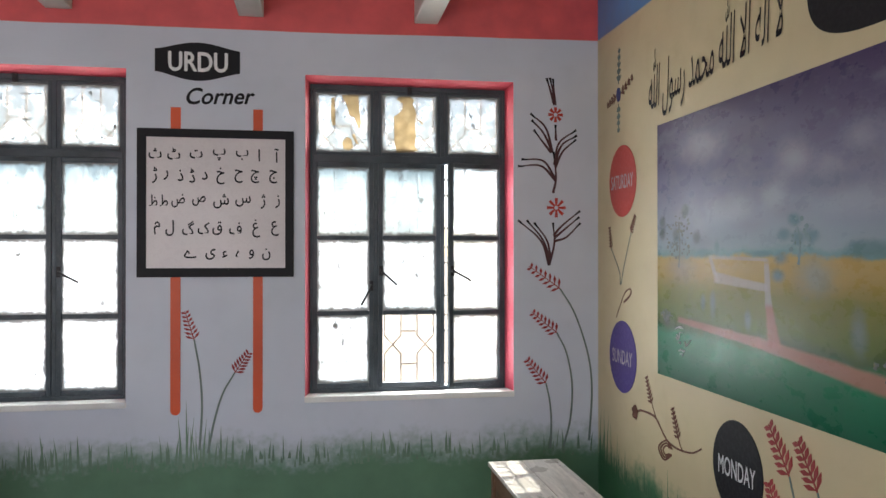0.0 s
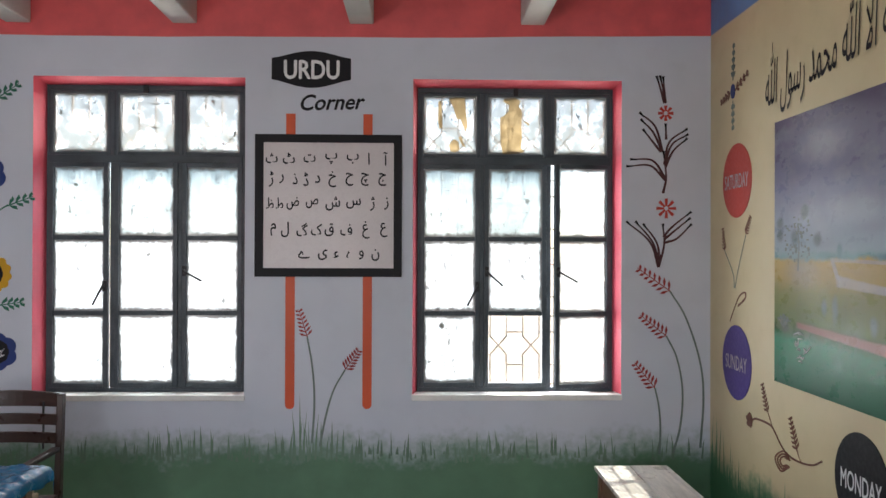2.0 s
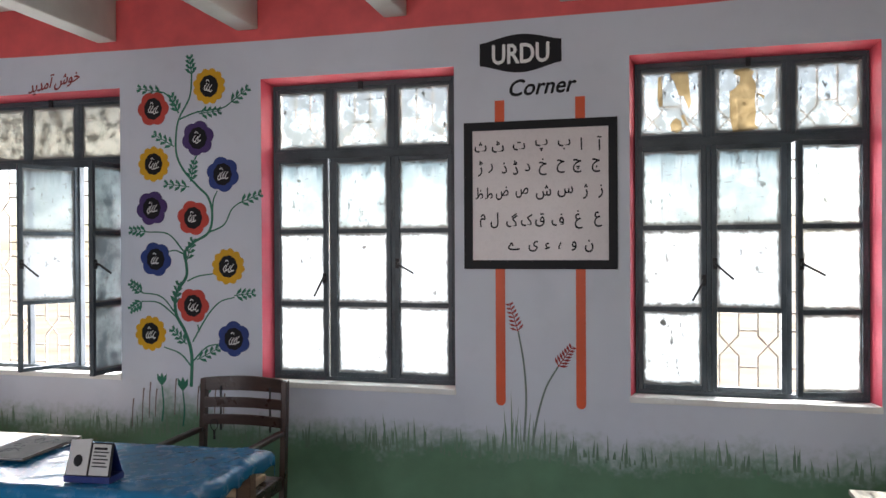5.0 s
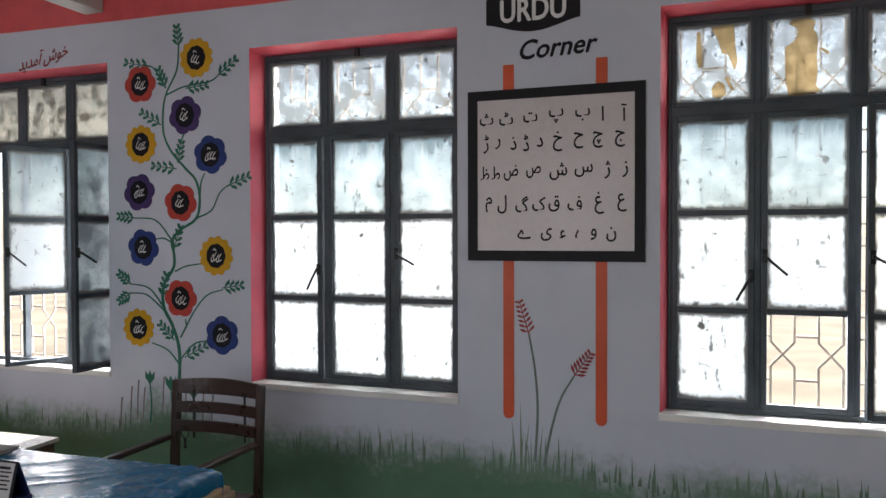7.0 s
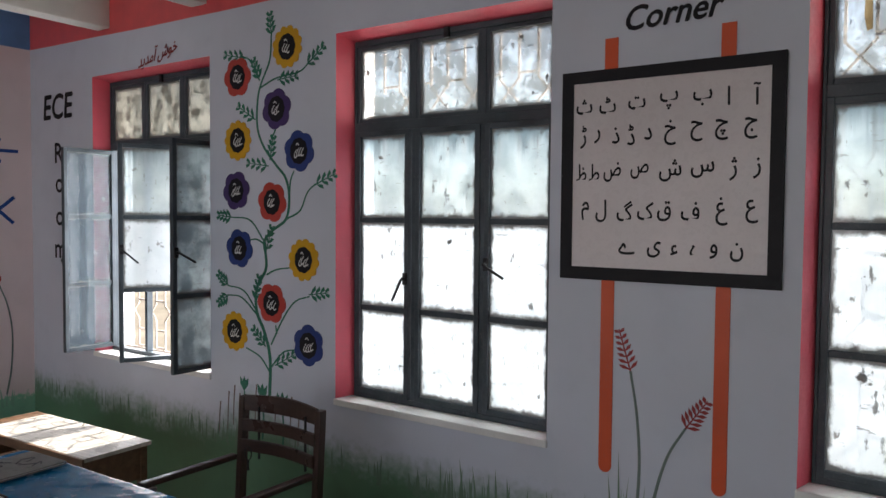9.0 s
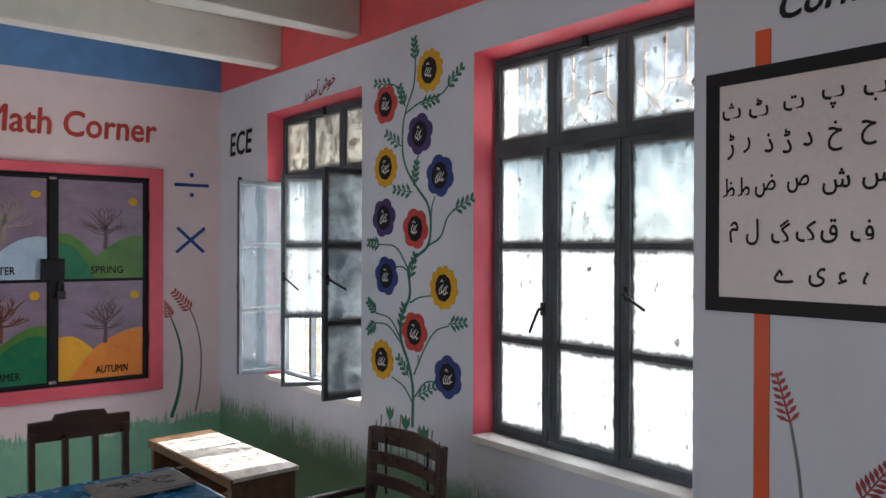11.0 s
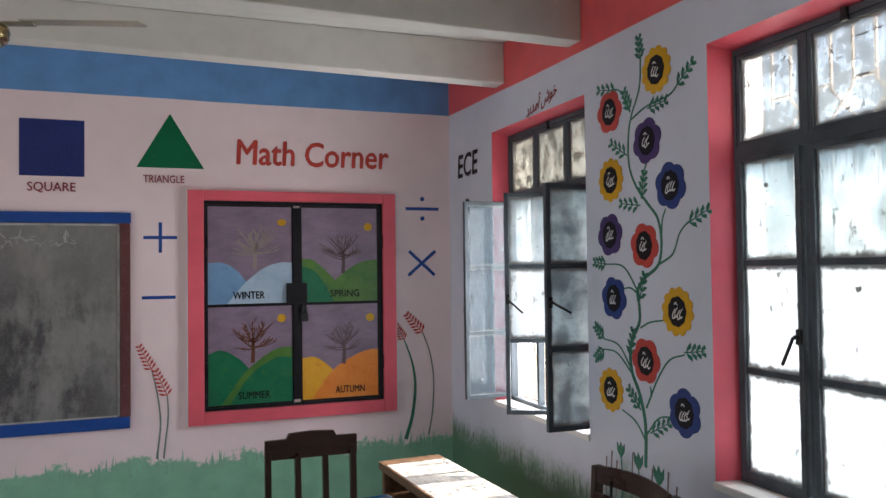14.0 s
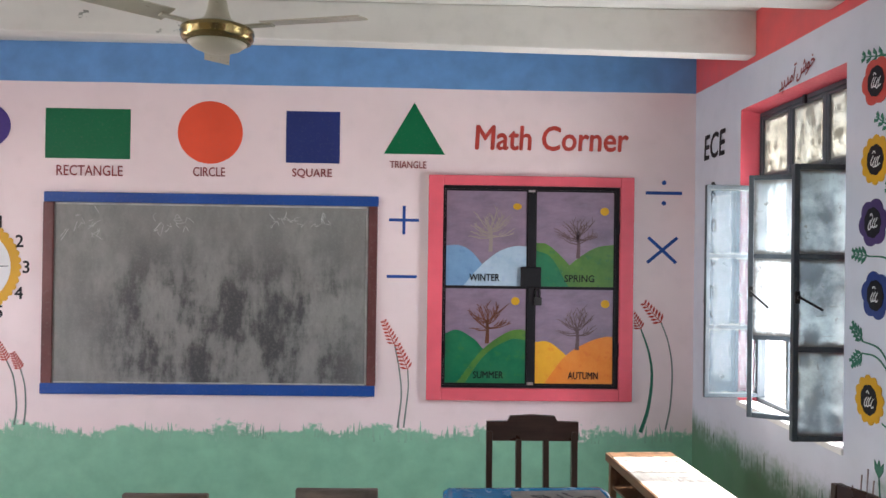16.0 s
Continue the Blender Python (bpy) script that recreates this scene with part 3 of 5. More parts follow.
def grille(x0, x1, first):
    """Upright flats that cross in every other column and carry short rungs between."""
    root = thing("window_grille", "cream painted iron grille outside the window", "grille", pose(x0, 0.235, 0), group="window grilles")
    lo, hi, pitch, half = SILL, HEAD, 0.1, 0.055
    crossings = [1.10 + 0.415 * k for k in range(4)]
    u, column = first - 0.25, 0
    while u < x1 - x0 - 0.03:
        if u > 0.03:
            cuts = [lo] + [z + d for z in crossings for d in (-half, half)] + [hi]
            for a, b in zip(cuts[::2], cuts[1::2]):
                part("bar", boxes(((u - 0.0055, -0.004, a), (u + 0.0055, 0.004, b))), GRILLE, root)
            mid = u + pitch / 2
            if mid < x1 - x0 - 0.05:
                for z in crossings:
                    if column % 2 == 0:
                        for turn in (1, -1):
                            part("lattice", boxes(((-0.078, -0.003 + 0.004 * turn, -0.005), (0.078, 0.002 + 0.004 * turn, 0.005))), GRILLE, root, at=pose(mid, 0, z, 0, turn * 48, 0))
                    else:
                        for d in (0.082, -0.118, -0.235):
                            if z + d > lo:
                                part("rung", boxes(((u + 0.0055, -0.004, z + d - 0.0055), (u + pitch - 0.0055, 0.004, z + d + 0.0055))), GRILLE, root)
        u += pitch
        column += 1
    for v in (lo + 0.012, hi - 0.03):
        part("rail", boxes(((0.0, -0.012, v - 0.008), (x1 - x0, -0.005, v + 0.008))), GRILLE, root)
    return root


for (x0, x1), first in zip(WINDOWS, (0.3, 0.27, 0.323)):
    grille(x0, x1, first)



# ---- painted decoration ----
def wheat_ear(tip, base, width, depth=0.003):
    """A painted ear: leaning grains on both sides of a rib."""
    t, b = Vector(tip), Vector(base)
    d = t - b
    n = Vector((-d.y, d.x)).normalized()
    many = [ribbon([tip, base], 0.004, 0.006, depth)]
    for k in range(7):
        c = b + d * (0.02 + 0.88 * k / 6)
        w = width * 1.35 * (1.0 - 0.45 * k / 6)
        for s in (1, -1):
            e = c + n * s * w + d.normalized() * w * 0.75
            across = Vector((-(e - c).y, (e - c).x)).normalized() * width * 0.23
            mid = c + (e - c) * 0.6
            many.append(slab([tuple(c - n * s * 0.003), tuple(mid + across), tuple(e), tuple(mid - across)], depth + 0.0002 * (k % 2)))
    return join(*many)


def wheat(at, tip, base, path, width, label, colour=EAR_RED, stem=GREY_STEM, thick=(0.009, 0.013)):
    root = thing("painted_wheat", label, "wall painting", at, group="painted wheat ears")
    part("stem", ribbon([base, *path], *thick, 0.002), stem, root)
    part("ear", wheat_ear(tip, base, width), colour, root)
    return root


def sprig(base, tip, leaves=4, size=0.056, depth=0.003):
    b, t = Vector(base), Vector(tip)
    d = t - b
    n = Vector((-d.y, d.x)).normalized()
    u = d.normalized()
    many = [ribbon([base, tip], 0.007, 0.004, depth)]
    for k in range(leaves):
        c = b + d * (k + 0.4) / leaves
        for s in (1, -1):
            e = c + (n * s * 0.75 + u * 0.7) * size * (1 - 0.12 * k)
            mid = (c + e) / 2 + u * 0.006
            many.append(slab([tuple(c), tuple(mid + (n * s * -0.2 + u) * 0.0125), tuple(e), tuple(mid - (n * s * -0.2 + u) * 0.0125)], depth))
    return join(*many)


def glyph(text, cu, cv, size, depth, bold=0.0, narrow=1.0):
    """One letter of that type size, its middle at cu, cv."""
    bm = lettering(text, 0, 0, 1, 1, depth)
    cu0 = bpy.data.curves.new("lettering", "FONT")
    cu0.body = text
    ob = new("lettering", cu0)
    me = bpy.data.meshes.new_from_object(ob.evaluated_get(bpy.context.evaluated_depsgraph_get()))
    xs, ys = [v.co.x for v in me.vertices], [v.co.y for v in me.vertices]
    w, h = (max(xs) - min(xs)) * size * narrow, (max(ys) - min(ys)) * size
    bpy.data.objects.remove(ob)
    bpy.data.curves.remove(cu0)
    bpy.data.meshes.remove(me)
    for v in bm.verts:
        v.co = (cu + (v.co.x - 0.5) * w, cv + (v.co.y - 0.5) * h, depth)
    return emboldened(bm, bold * size)


N, W, E_ = on_north(), on_west(), on_east()

# -- window wall: the alphabet stand --
sign = thing("painted_sign", "black painted plaque lettered in white on a grey wall", "sign", N)
top = [(4.413 + 0.459 * k / 12, 2.792 + 0.042 * math.sin(math.pi * k / 12) ** 1.4) for k in range(13)]
low = [(4.872 - 0.459 * k / 12, 2.668 - 0.048 * math.sin(math.pi * k / 12) ** 1.4) for k in range(13)]
part("plaque", slab(top + low, 0.003), BLACK, sign)
part("lettering", lettering("URDU", 4.487, 2.672, 4.803, 2.778, 0.005, 0, 0.03), WHITE, sign, "white capitals")
script = part("painted_lettering", lettering("Corner", 4.584, 2.488, 4.952, 2.578, 0.003, 0.28, 0.03, 0.03), BLACK, at=N)
tagged(script, "black slanting brush lettering on the grey wall", "lettering")

stand = thing("alphabet_board", "black framed pale board of letters on two orange posts", "board", N)
for a, b in ((4.498, 4.552), (4.945, 4.998)):
    foot = [(a + (b - a) * (0.5 + 0.5 * math.cos(math.pi + math.pi * k / 10)), 0.785 - 0.028 * math.sin(math.pi * k / 10)) for k in range(11)]
    part("post", slab([(b, 2.469), (a, 2.469), *foot], 0.004), ORANGE, stand, "glossy orange post")
part("board_face", slab([(4.35, 1.55), (5.145, 1.55), (5.145, 2.325), (4.35, 2.325)], 0.012), BOARD, stand, "pale glossy board")
for lo, hi in (((4.322, 1.524), (5.17, 1.574)), ((4.322, 2.301), (5.17, 2.348)), ((4.322, 1.574), (4.371, 2.301)), ((5.123, 1.574), (5.17, 2.301))):
    part("frame_bar", slab([lo, (hi[0], lo[1]), hi, (lo[0], hi[1])], 0.018), BLACK, stand, "chipped black frame")
ROWS = [
    ("ث ٹ ت پ ب ا آ", (90, 185, 300, 420, 540, 630, 722), 188),
    ("ڑ ر ذ ڈ د خ ح چ ج", (88, 145, 220, 280, 345, 427, 522, 608, 705), 300),
    ("ظ ط ض ص ش س ژ ز", (82, 135, 208, 315, 430, 545, 650, 728), 432),
    ("م ل گ ک ق ف غ ع", (100, 165, 260, 340, 410, 505, 615, 715), 574),
    ("ے ی ء ہ و ن", (270, 375, 450, 520, 590, 668), 710),
]
for letters, places, row in ROWS:
    for ch, a in zip(letters.split(), places):
        narrow = 0.62 if ch in "طظصض" else 0.8
        part("letter", glyph(ch, 4.371 + (a - 45) / 725 * 0.753, 2.303 - (row - 100) / 685 * 0.732, 0.092, 0.0135, 0.013, narrow), BLACK, stand)

wheat(N, (4.575, 1.335), (4.625, 1.175), [(4.655, 1.0), (4.668, 0.8), (4.655, 0.56)], 0.03, "red painted ear on a thin grey stem on the wall")
wheat(N, (4.925, 1.10), (4.845, 0.985), [(4.78, 0.87), (4.735, 0.72), (4.70, 0.54)], 0.032, "red painted ear on a thin grey stem on the wall")


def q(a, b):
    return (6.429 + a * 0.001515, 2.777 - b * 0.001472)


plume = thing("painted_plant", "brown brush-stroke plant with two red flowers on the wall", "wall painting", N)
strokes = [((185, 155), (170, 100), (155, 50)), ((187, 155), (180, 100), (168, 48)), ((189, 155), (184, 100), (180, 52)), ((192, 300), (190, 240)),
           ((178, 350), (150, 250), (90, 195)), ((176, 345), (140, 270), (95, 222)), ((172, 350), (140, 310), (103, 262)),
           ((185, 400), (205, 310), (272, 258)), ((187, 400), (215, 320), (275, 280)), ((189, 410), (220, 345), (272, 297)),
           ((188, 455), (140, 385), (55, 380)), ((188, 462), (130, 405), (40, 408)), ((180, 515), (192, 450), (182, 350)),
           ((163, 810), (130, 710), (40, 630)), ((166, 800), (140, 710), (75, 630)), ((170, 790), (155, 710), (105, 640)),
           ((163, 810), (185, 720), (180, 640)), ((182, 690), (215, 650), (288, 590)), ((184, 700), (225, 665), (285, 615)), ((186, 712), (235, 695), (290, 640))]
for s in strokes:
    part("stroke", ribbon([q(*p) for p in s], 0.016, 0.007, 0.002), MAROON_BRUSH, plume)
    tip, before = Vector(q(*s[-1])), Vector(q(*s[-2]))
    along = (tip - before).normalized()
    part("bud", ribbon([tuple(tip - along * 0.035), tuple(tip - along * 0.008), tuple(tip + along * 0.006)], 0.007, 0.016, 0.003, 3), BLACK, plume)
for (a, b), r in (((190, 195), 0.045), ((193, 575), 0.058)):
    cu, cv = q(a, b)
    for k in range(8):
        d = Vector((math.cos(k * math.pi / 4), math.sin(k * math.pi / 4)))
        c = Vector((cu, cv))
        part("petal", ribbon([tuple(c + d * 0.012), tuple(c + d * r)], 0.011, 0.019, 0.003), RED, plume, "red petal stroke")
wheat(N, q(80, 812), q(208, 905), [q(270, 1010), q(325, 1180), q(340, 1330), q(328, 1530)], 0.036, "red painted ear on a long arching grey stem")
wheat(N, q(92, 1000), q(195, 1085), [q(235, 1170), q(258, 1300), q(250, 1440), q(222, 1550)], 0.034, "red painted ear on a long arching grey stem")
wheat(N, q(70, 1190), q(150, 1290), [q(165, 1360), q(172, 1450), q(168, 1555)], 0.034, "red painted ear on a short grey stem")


# -- window wall: the flowering vine --
def g(a, b):
    return (2.136 + a * 0.00178, 2.9085 - b * 0.00155)


vine = thing("painted_vine", "green painted vine with leaf sprigs climbing the wall", "wall painting", N)
part("stem", ribbon([g(*p) for p in ((238, 1372), (240, 1240), (215, 1150), (180, 1080), (180, 1000), (220, 930), (222, 880), (215, 830), (250, 790), (310, 750), (325, 680), (310, 610), (270, 565), (215, 500), (185, 430), (185, 340), (200, 280), (240, 200), (248, 110))], 0.022, 0.009, 0.0025), STEM, vine)
for s in (((195, 265), (150, 190), (105, 170)), ((200, 290), (270, 265), (365, 255), (405, 230)), ((310, 750), (370, 720), (400, 660), (435, 630)), ((215, 830), (150, 755), (60, 745)),
          ((225, 945), (270, 925), (330, 915)), ((180, 1080), (120, 1010), (40, 995)), ((180, 1090), (110, 1035), (40, 1030)), ((245, 1190), (300, 1090), (350, 1030), (410, 1008)),
          ((240, 1290), (195, 1240), (130, 1215)), ((245, 1270), (300, 1210), (360, 1195)), ((265, 440), (250, 470)), ((325, 680), (330, 620), (345, 585)), ((210, 835), (180, 822), (150, 825)), ((270, 1150), (265, 1120))):
    part("twig", ribbon([g(*p) for p in s], 0.010, 0.007, 0.002), STEM, vine)
for b, t in (((248, 120), (240, 40)), ((130, 180), (28, 155)), ((195, 265), (165, 190)), ((275, 272), (360, 265)), ((395, 238), (468, 180)), ((175, 400), (92, 345)), ((240, 545), (256, 465)), ((235, 565), (135, 550)),
             ((430, 635), (515, 598)), ((65, 745), (-5, 738)), ((222, 865), (250, 775)), ((45, 995), (-5, 955)), ((45, 1030), (-5, 1065)), ((172, 1045), (192, 950)), ((408, 1002), (485, 990)), ((220, 1200), (162, 1140)), ((262, 1262), (348, 1212))):
    part("leaf_sprig", sprig(g(*b), g(*t)), STEM, vine)
for cu, cv, s in ((2.35, 0.825, 0.045), (2.50, 0.80, 0.05), (2.66, 0.77, 0.055)):
    part("bud", slab([(cu, cv - s), (cu + s * 0.7, cv - s * 0.2), (cu + s * 0.75, cv + s * 0.7), (cu + s * 0.3, cv + s * 0.2), (cu, cv + s * 0.8), (cu - s * 0.3, cv + s * 0.2), (cu - s * 0.75, cv + s * 0.7), (cu - s * 0.7, cv - s * 0.2)], 0.003), STEM, vine)
    part("twig", ribbon([(cu, cv - s), (cu + 0.01, cv - 0.16), (cu, cv - 0.27)], 0.008, 0.012, 0.002), STEM, vine)

stalks = thing("painted_stalks", "thin brown painted stalks at the foot of the vine", "wall painting", N)
for cu, cv, tall in ((2.205, 0.60, 0.16), (2.255, 0.63, 0.17), (2.30, 0.64, 0.12), (2.44, 0.66, 0.17), (2.60, 0.66, 0.13), (2.72, 0.63, 0.17), (2.78, 0.6, 0.15), (2.13, 0.57, 0.12)):
    part("stalk", ribbon([(cu, cv - 0.06), (cu + 0.006, cv + tall * 0.5), (cu + 0.014, cv + tall)], 0.004, 0.009, 0.0025, 3), FAINT_STALK, stalks)

FLOWERS = [(2.699, 2.653, YELLOW, "yellow"), (2.301, 2.532, RED, "red"), (2.618, 2.334, PURPLE, "purple"), (2.302, 2.182, YELLOW, "yellow"), (2.789, 2.104, BLUE, "blue"), (2.287, 1.903, PURPLE, "purple"),
           (2.582, 1.838, RED, "red"), (2.313, 1.58, BLUE, "blue"), (2.823, 1.535, YELLOW, "yellow"), (2.577, 1.29, RED, "red"), (2.272, 1.11, YELLOW, "yellow"), (2.859, 1.089, BLUE, "blue")]
rng = random.Random(4)
for k, (u, v, mat, word) in enumerate(FLOWERS):
    fl = thing("painted_flower", word + " painted flower with white writing in its dark centre", "wall painting", on_north(u, v), group="painted flowers on the vine")
    many = 12 if mat is YELLOW else 6
    t0 = rng.uniform(0, 1)
    if many == 12:
        part("petals", slab(ring(0, 0, 0.107, 0.107, 12, 0.14, 96, t0), 0.004), mat, fl)
    else:
        for i in range(6):
            a = t0 + i * math.pi / 3
            part("petal", slab(ring(0.058 * math.cos(a), 0.058 * math.sin(a), 0.054, 0.052, count=18), 0.004 + 0.0003 * (i % 2)), mat, fl)
    part("flower_centre", slab(ring(0, 0, 0.063, 0.068, 9, 0.06, 36), 0.006), BLACK, fl, "dark brown-black centre")
    for i in range(rng.choice((3, 4))):
        a, b = -0.03 + i * 0.017, rng.uniform(-0.028, -0.012)
        part("writing", ribbon([(a + 0.018, b + 0.035), (a, b + 0.01), (a + 0.004, b - 0.008), (a + 0.018, b)], 0.004, 0.006, 0.007, 4), WHITE, fl, "white brush writing")
    part("writing", ribbon([(-0.018, 0.03), (-0.008, 0.04), (0.004, 0.028)], 0.005, 0.004, 0.007, 4), WHITE, fl)


def mirrored(*codes):
    return "".join(chr(c) for c in reversed(codes))


welcome = part("painted_lettering", lettering(mirrored(0xFEA7, 0xFEEE, 0xFEB5, 0x20, 0xFE81, 0xFEE3, 0xFEAA, 0xFBFE, 0xFEAA), 1.355, 2.655, 1.755, 2.765, 0.003, 0.35, 0.02, 0.17), CRIMSON, at=N)
tagged(welcome, "maroon painted greeting above the open window", "lettering")
room = thing("painted_lettering", "black hand-painted room name beside the window", "lettering", N)
part("lettering", lettering("ECE", 0.19, 2.43, 0.575, 2.60, 0.003, 0.1, 0.03), BLACK, room)
for ch, v in zip("Room", (2.19, 1.96, 1.73, 1.50)):
    part("lettering", glyph(ch, 0.39, v, 0.2, 0.003, 0.015), BLACK, room)

# -- math wall --
title = part("painted_lettering", lettering("Math Corner", -1.632, 2.508, -0.502, 2.685, 0.003, 0.06, 0.026), RED, at=W)
tagged(title, "red painted heading on the pinkish wall", "lettering")
for word, u0, u1, v0, v1 in (("RECTANGLE", -4.667, -4.193, 2.268, 2.343), ("CIRCLE", -3.685, -3.455, 2.277, 2.343), ("SQUARE", -2.968, -2.68, 2.275, 2.345), ("TRIANGLE", -2.257, -1.99, 2.36, 2.412)):
    tagged(part("painted_lettering", lettering(word, u0, v0, u1, v1, 0.003, 0, 0.014), CRIMSON, at=W), "thin maroon capitals under a painted shape", "lettering", "shape names")


def shape(name, pts, mat, label):
    return tagged(part(name, slab(pts, 0.003), mat, at=W), label, "wall painting", "painted shapes")


shape("painted_rectangle", [(-4.751, 2.392), (-4.142, 2.392), (-4.142, 2.755), (-4.751, 2.755)], GREEN, "green painted rectangle on the pinkish wall")
shape("painted_circle", ring(-3.566, 2.597, 0.235, 0.228, count=64), VERMILION, "orange-red painted circle on the pinkish wall")
shape("painted_square", [(-3.016, 2.386), (-2.626, 2.386), (-2.626, 2.764), (-3.016, 2.764)], NAVY, "navy blue painted square on the pinkish wall")
shape("painted_triangle", [(-2.302, 2.464), (-1.856, 2.464), (-2.083, 2.843)], GREEN, "green painted triangle on the pinkish wall")
shape("painted_oval", ring(-5.2, 2.62, 0.2, 0.17, count=48), VIOLET, "violet painted oval on the pinkish wall")


def bar(cu, cv, half, thick, turn=0):
    a = radians(turn)
    d, n = Vector((math.cos(a), math.sin(a))) * half, Vector((-math.sin(a), math.cos(a))) * thick / 2
    c = Vector((cu, cv))
    return slab([tuple(c - d - n), tuple(c + d - n), tuple(c + d + n), tuple(c - d + n)], 0.003 + 0.0004 * (turn != 0))


def sum_sign(name, bars_, dots, label):
    root = thing(name, label, "wall painting", W, group="painted sums")
    for b in bars_:
        part("bar", bar(*b), BLUE_FRAME, root)
    for d in dots:
        part("dot", slab(ring(*d, 0.017, count=16), 0.003), BLUE_FRAME, root)


sum_sign("painted_plus", [(-2.148, 1.98, 0.11, 0.022), (-2.148, 1.98, 0.105, 0.022, 90)], [], "dark blue painted plus sign")
sum_sign("painted_minus", [(-2.159, 1.566, 0.11, 0.022)], [], "dark blue painted minus sign")
sum_sign("painted_division", [(-0.232, 2.208, 0.135, 0.024)], [(-0.232, 2.285), (-0.232, 2.133)], "dark blue painted division sign")
sum_sign("painted_times", [(-0.24, 1.786, 0.145, 0.024, 40), (-0.24, 1.786, 0.14, 0.024, -42)], [], "dark blue painted multiplication sign")

wheat(W, (-2.29, 1.245), (-2.205, 1.07), [(-2.17, 0.9), (-2.15, 0.7), (-2.175, 0.46)], 0.034, "red painted ear on a grey-green stem", RED)
wheat(W, (-2.185, 1.075), (-2.105, 0.885), [(-2.10, 0.75), (-2.115, 0.6), (-2.13, 0.46)], 0.036, "red painted ear on a grey-green stem", RED)
wheat(W, (-0.375, 1.40), (-0.24, 1.25), [(-0.185, 1.1), (-0.155, 0.9), (-0.165, 0.65), (-0.20, 0.46)], 0.04, "red painted ear on a grey-green stem", RED)
wheat(W, (-0.465, 1.33), (-0.39, 1.20), [(-0.33, 1.03), (-0.305, 0.85), (-0.33, 0.62), (-0.385, 0.44)], 0.034, "red painted ear on a thick green stem", RED, STEM, (0.010, 0.03))
wheat(W, (-4.96, 0.98), (-4.90, 0.86), [(-4.87, 0.75), (-4.86, 0.6), (-4.87, 0.46)], 0.03, "red painted ear on a grey-green stem", RED)
wheat(W, (-5.06, 1.05), (-5.0, 0.92), [(-4.95, 0.8), (-4.925, 0.6), (-4.94, 0.46)], 0.03, "red painted ear on a grey-green stem", RED)

clock = thing("painted_clock", "yellow ringed clock face painted on the wall", "wall painting", on_west(-5.247, 1.60))
part("ring", slab(ring(0, 0, 0.335, 0.335, 40, 0.05, 160), 0.003), YELLOW, clock)
part("clock_face", slab(ring(0, 0, 0.265, count=56), 0.005), WHITE, clock)
part("hand", ribbon([(0, 0), (0.25, 0.005)], 0.008, 0.006, 0.006), BLACK, clock)
part("hand", ribbon([(0, 0), (-0.03, 0.2)], 0.010, 0.008, 0.007), BLACK, clock)
for k in range(1, 13):
    a = math.pi / 2 - k * math.pi / 6
    part("numeral", glyph(str(k), 0.375 * math.cos(a), 0.375 * math.sin(a), 0.125, 0.003, 0.02), BLACK, clock)

# -- yellow wall --
for word, u, v, mat, tone in (("SATURDAY", 0.384, 2.06, RED, "red"), ("SUNDAY", 0.384, 1.08, VIOLET, "violet"), ("MONDAY", 1.575, 0.775, BLACK, "black")):
    disc = thing("painted_disc", tone + " painted disc naming a weekday in white", "wall painting", on_east(u, v), group="weekday discs")
    part("disc", slab(ring(0, 0, 0.19, 0.2, count=56), 0.003), mat, disc)
    part("lettering", lettering(word, -0.14 if len(word) < 8 else -0.155, -0.042, 0.14 if len(word) < 8 else 0.155, 0.036, 0.005, 0, 0.012), WHITE if word == "MONDAY" else FADED, disc)

verse = lettering(mirrored(0xFEFB, 0x20, 0xFE8D, 0xFEDF, 0xFEEA, 0x20, 0xFE8D, 0xFEFB, 0x20, 0xFDF2, 0x20, 0xFEE3, 0xFEA4, 0xFEE4, 0xFEAA, 0x20, 0xFEAD, 0xFEB3, 0xFEEE, 0xFEDD, 0x20, 0xFDF2), 0.735, 2.395, 1.905, 2.76, 0.003, 0.2, 0.0)
for v in verse.verts:
    v.co.y -= 0.075 * (1.905 - v.co.x) / 1.17
creed = part("painted_lettering", verse, BLACK, at=E_)
tagged(creed, "tall black calligraphy along the yellow wall", "lettering")
plaque = thing("painted_sign", "black rounded plaque with white writing on yellow wall", "sign", on_east(2.5, 2.62))
part("plaque", slab([(0.46 * math.copysign(abs(math.cos(a)) ** 0.6, math.cos(a)), 0.26 * math.copysign(abs(math.sin(a)) ** 0.6, math.sin(a))) for a in (2 * math.pi * k / 48 for k in range(48))], 0.004), BLACK, plaque)
for k in range(5):
    u = -0.36 + k * 0.17
    part("writing", ribbon([(u, -0.02), (u + 0.05, -0.06), (u + 0.1, 0.02), (u + 0.09, 0.12)], 0.012, 0.022, 0.006), WHITE, plaque)

cross = thing("painted_ornament", "grey and brown crossed leaf ornament on yellow wall", "wall painting", on_east(0.329, 2.553))
part("leaf_sprig", sprig((0, 0.06), (0.01, 0.26), 5, 0.04), GREY_STEM, cross)
part("leaf_sprig", sprig((0, -0.05), (0.0, -0.21), 4, 0.035), GREY_STEM, cross)
part("leaf_sprig", sprig((0.03, 0.0), (0.2, 0.06), 4, 0.04), BROWN, cross)
part("leaf_sprig", sprig((-0.03, 0.0), (-0.17, -0.03), 4, 0.04), BROWN, cross)
part("knot", slab(ring(0, 0, 0.028, 0.04, count=20), 0.004), NAVY, cross)
spray = thing("painted_spray", "thin brown and green painted grass spray", "wall painting", E_)
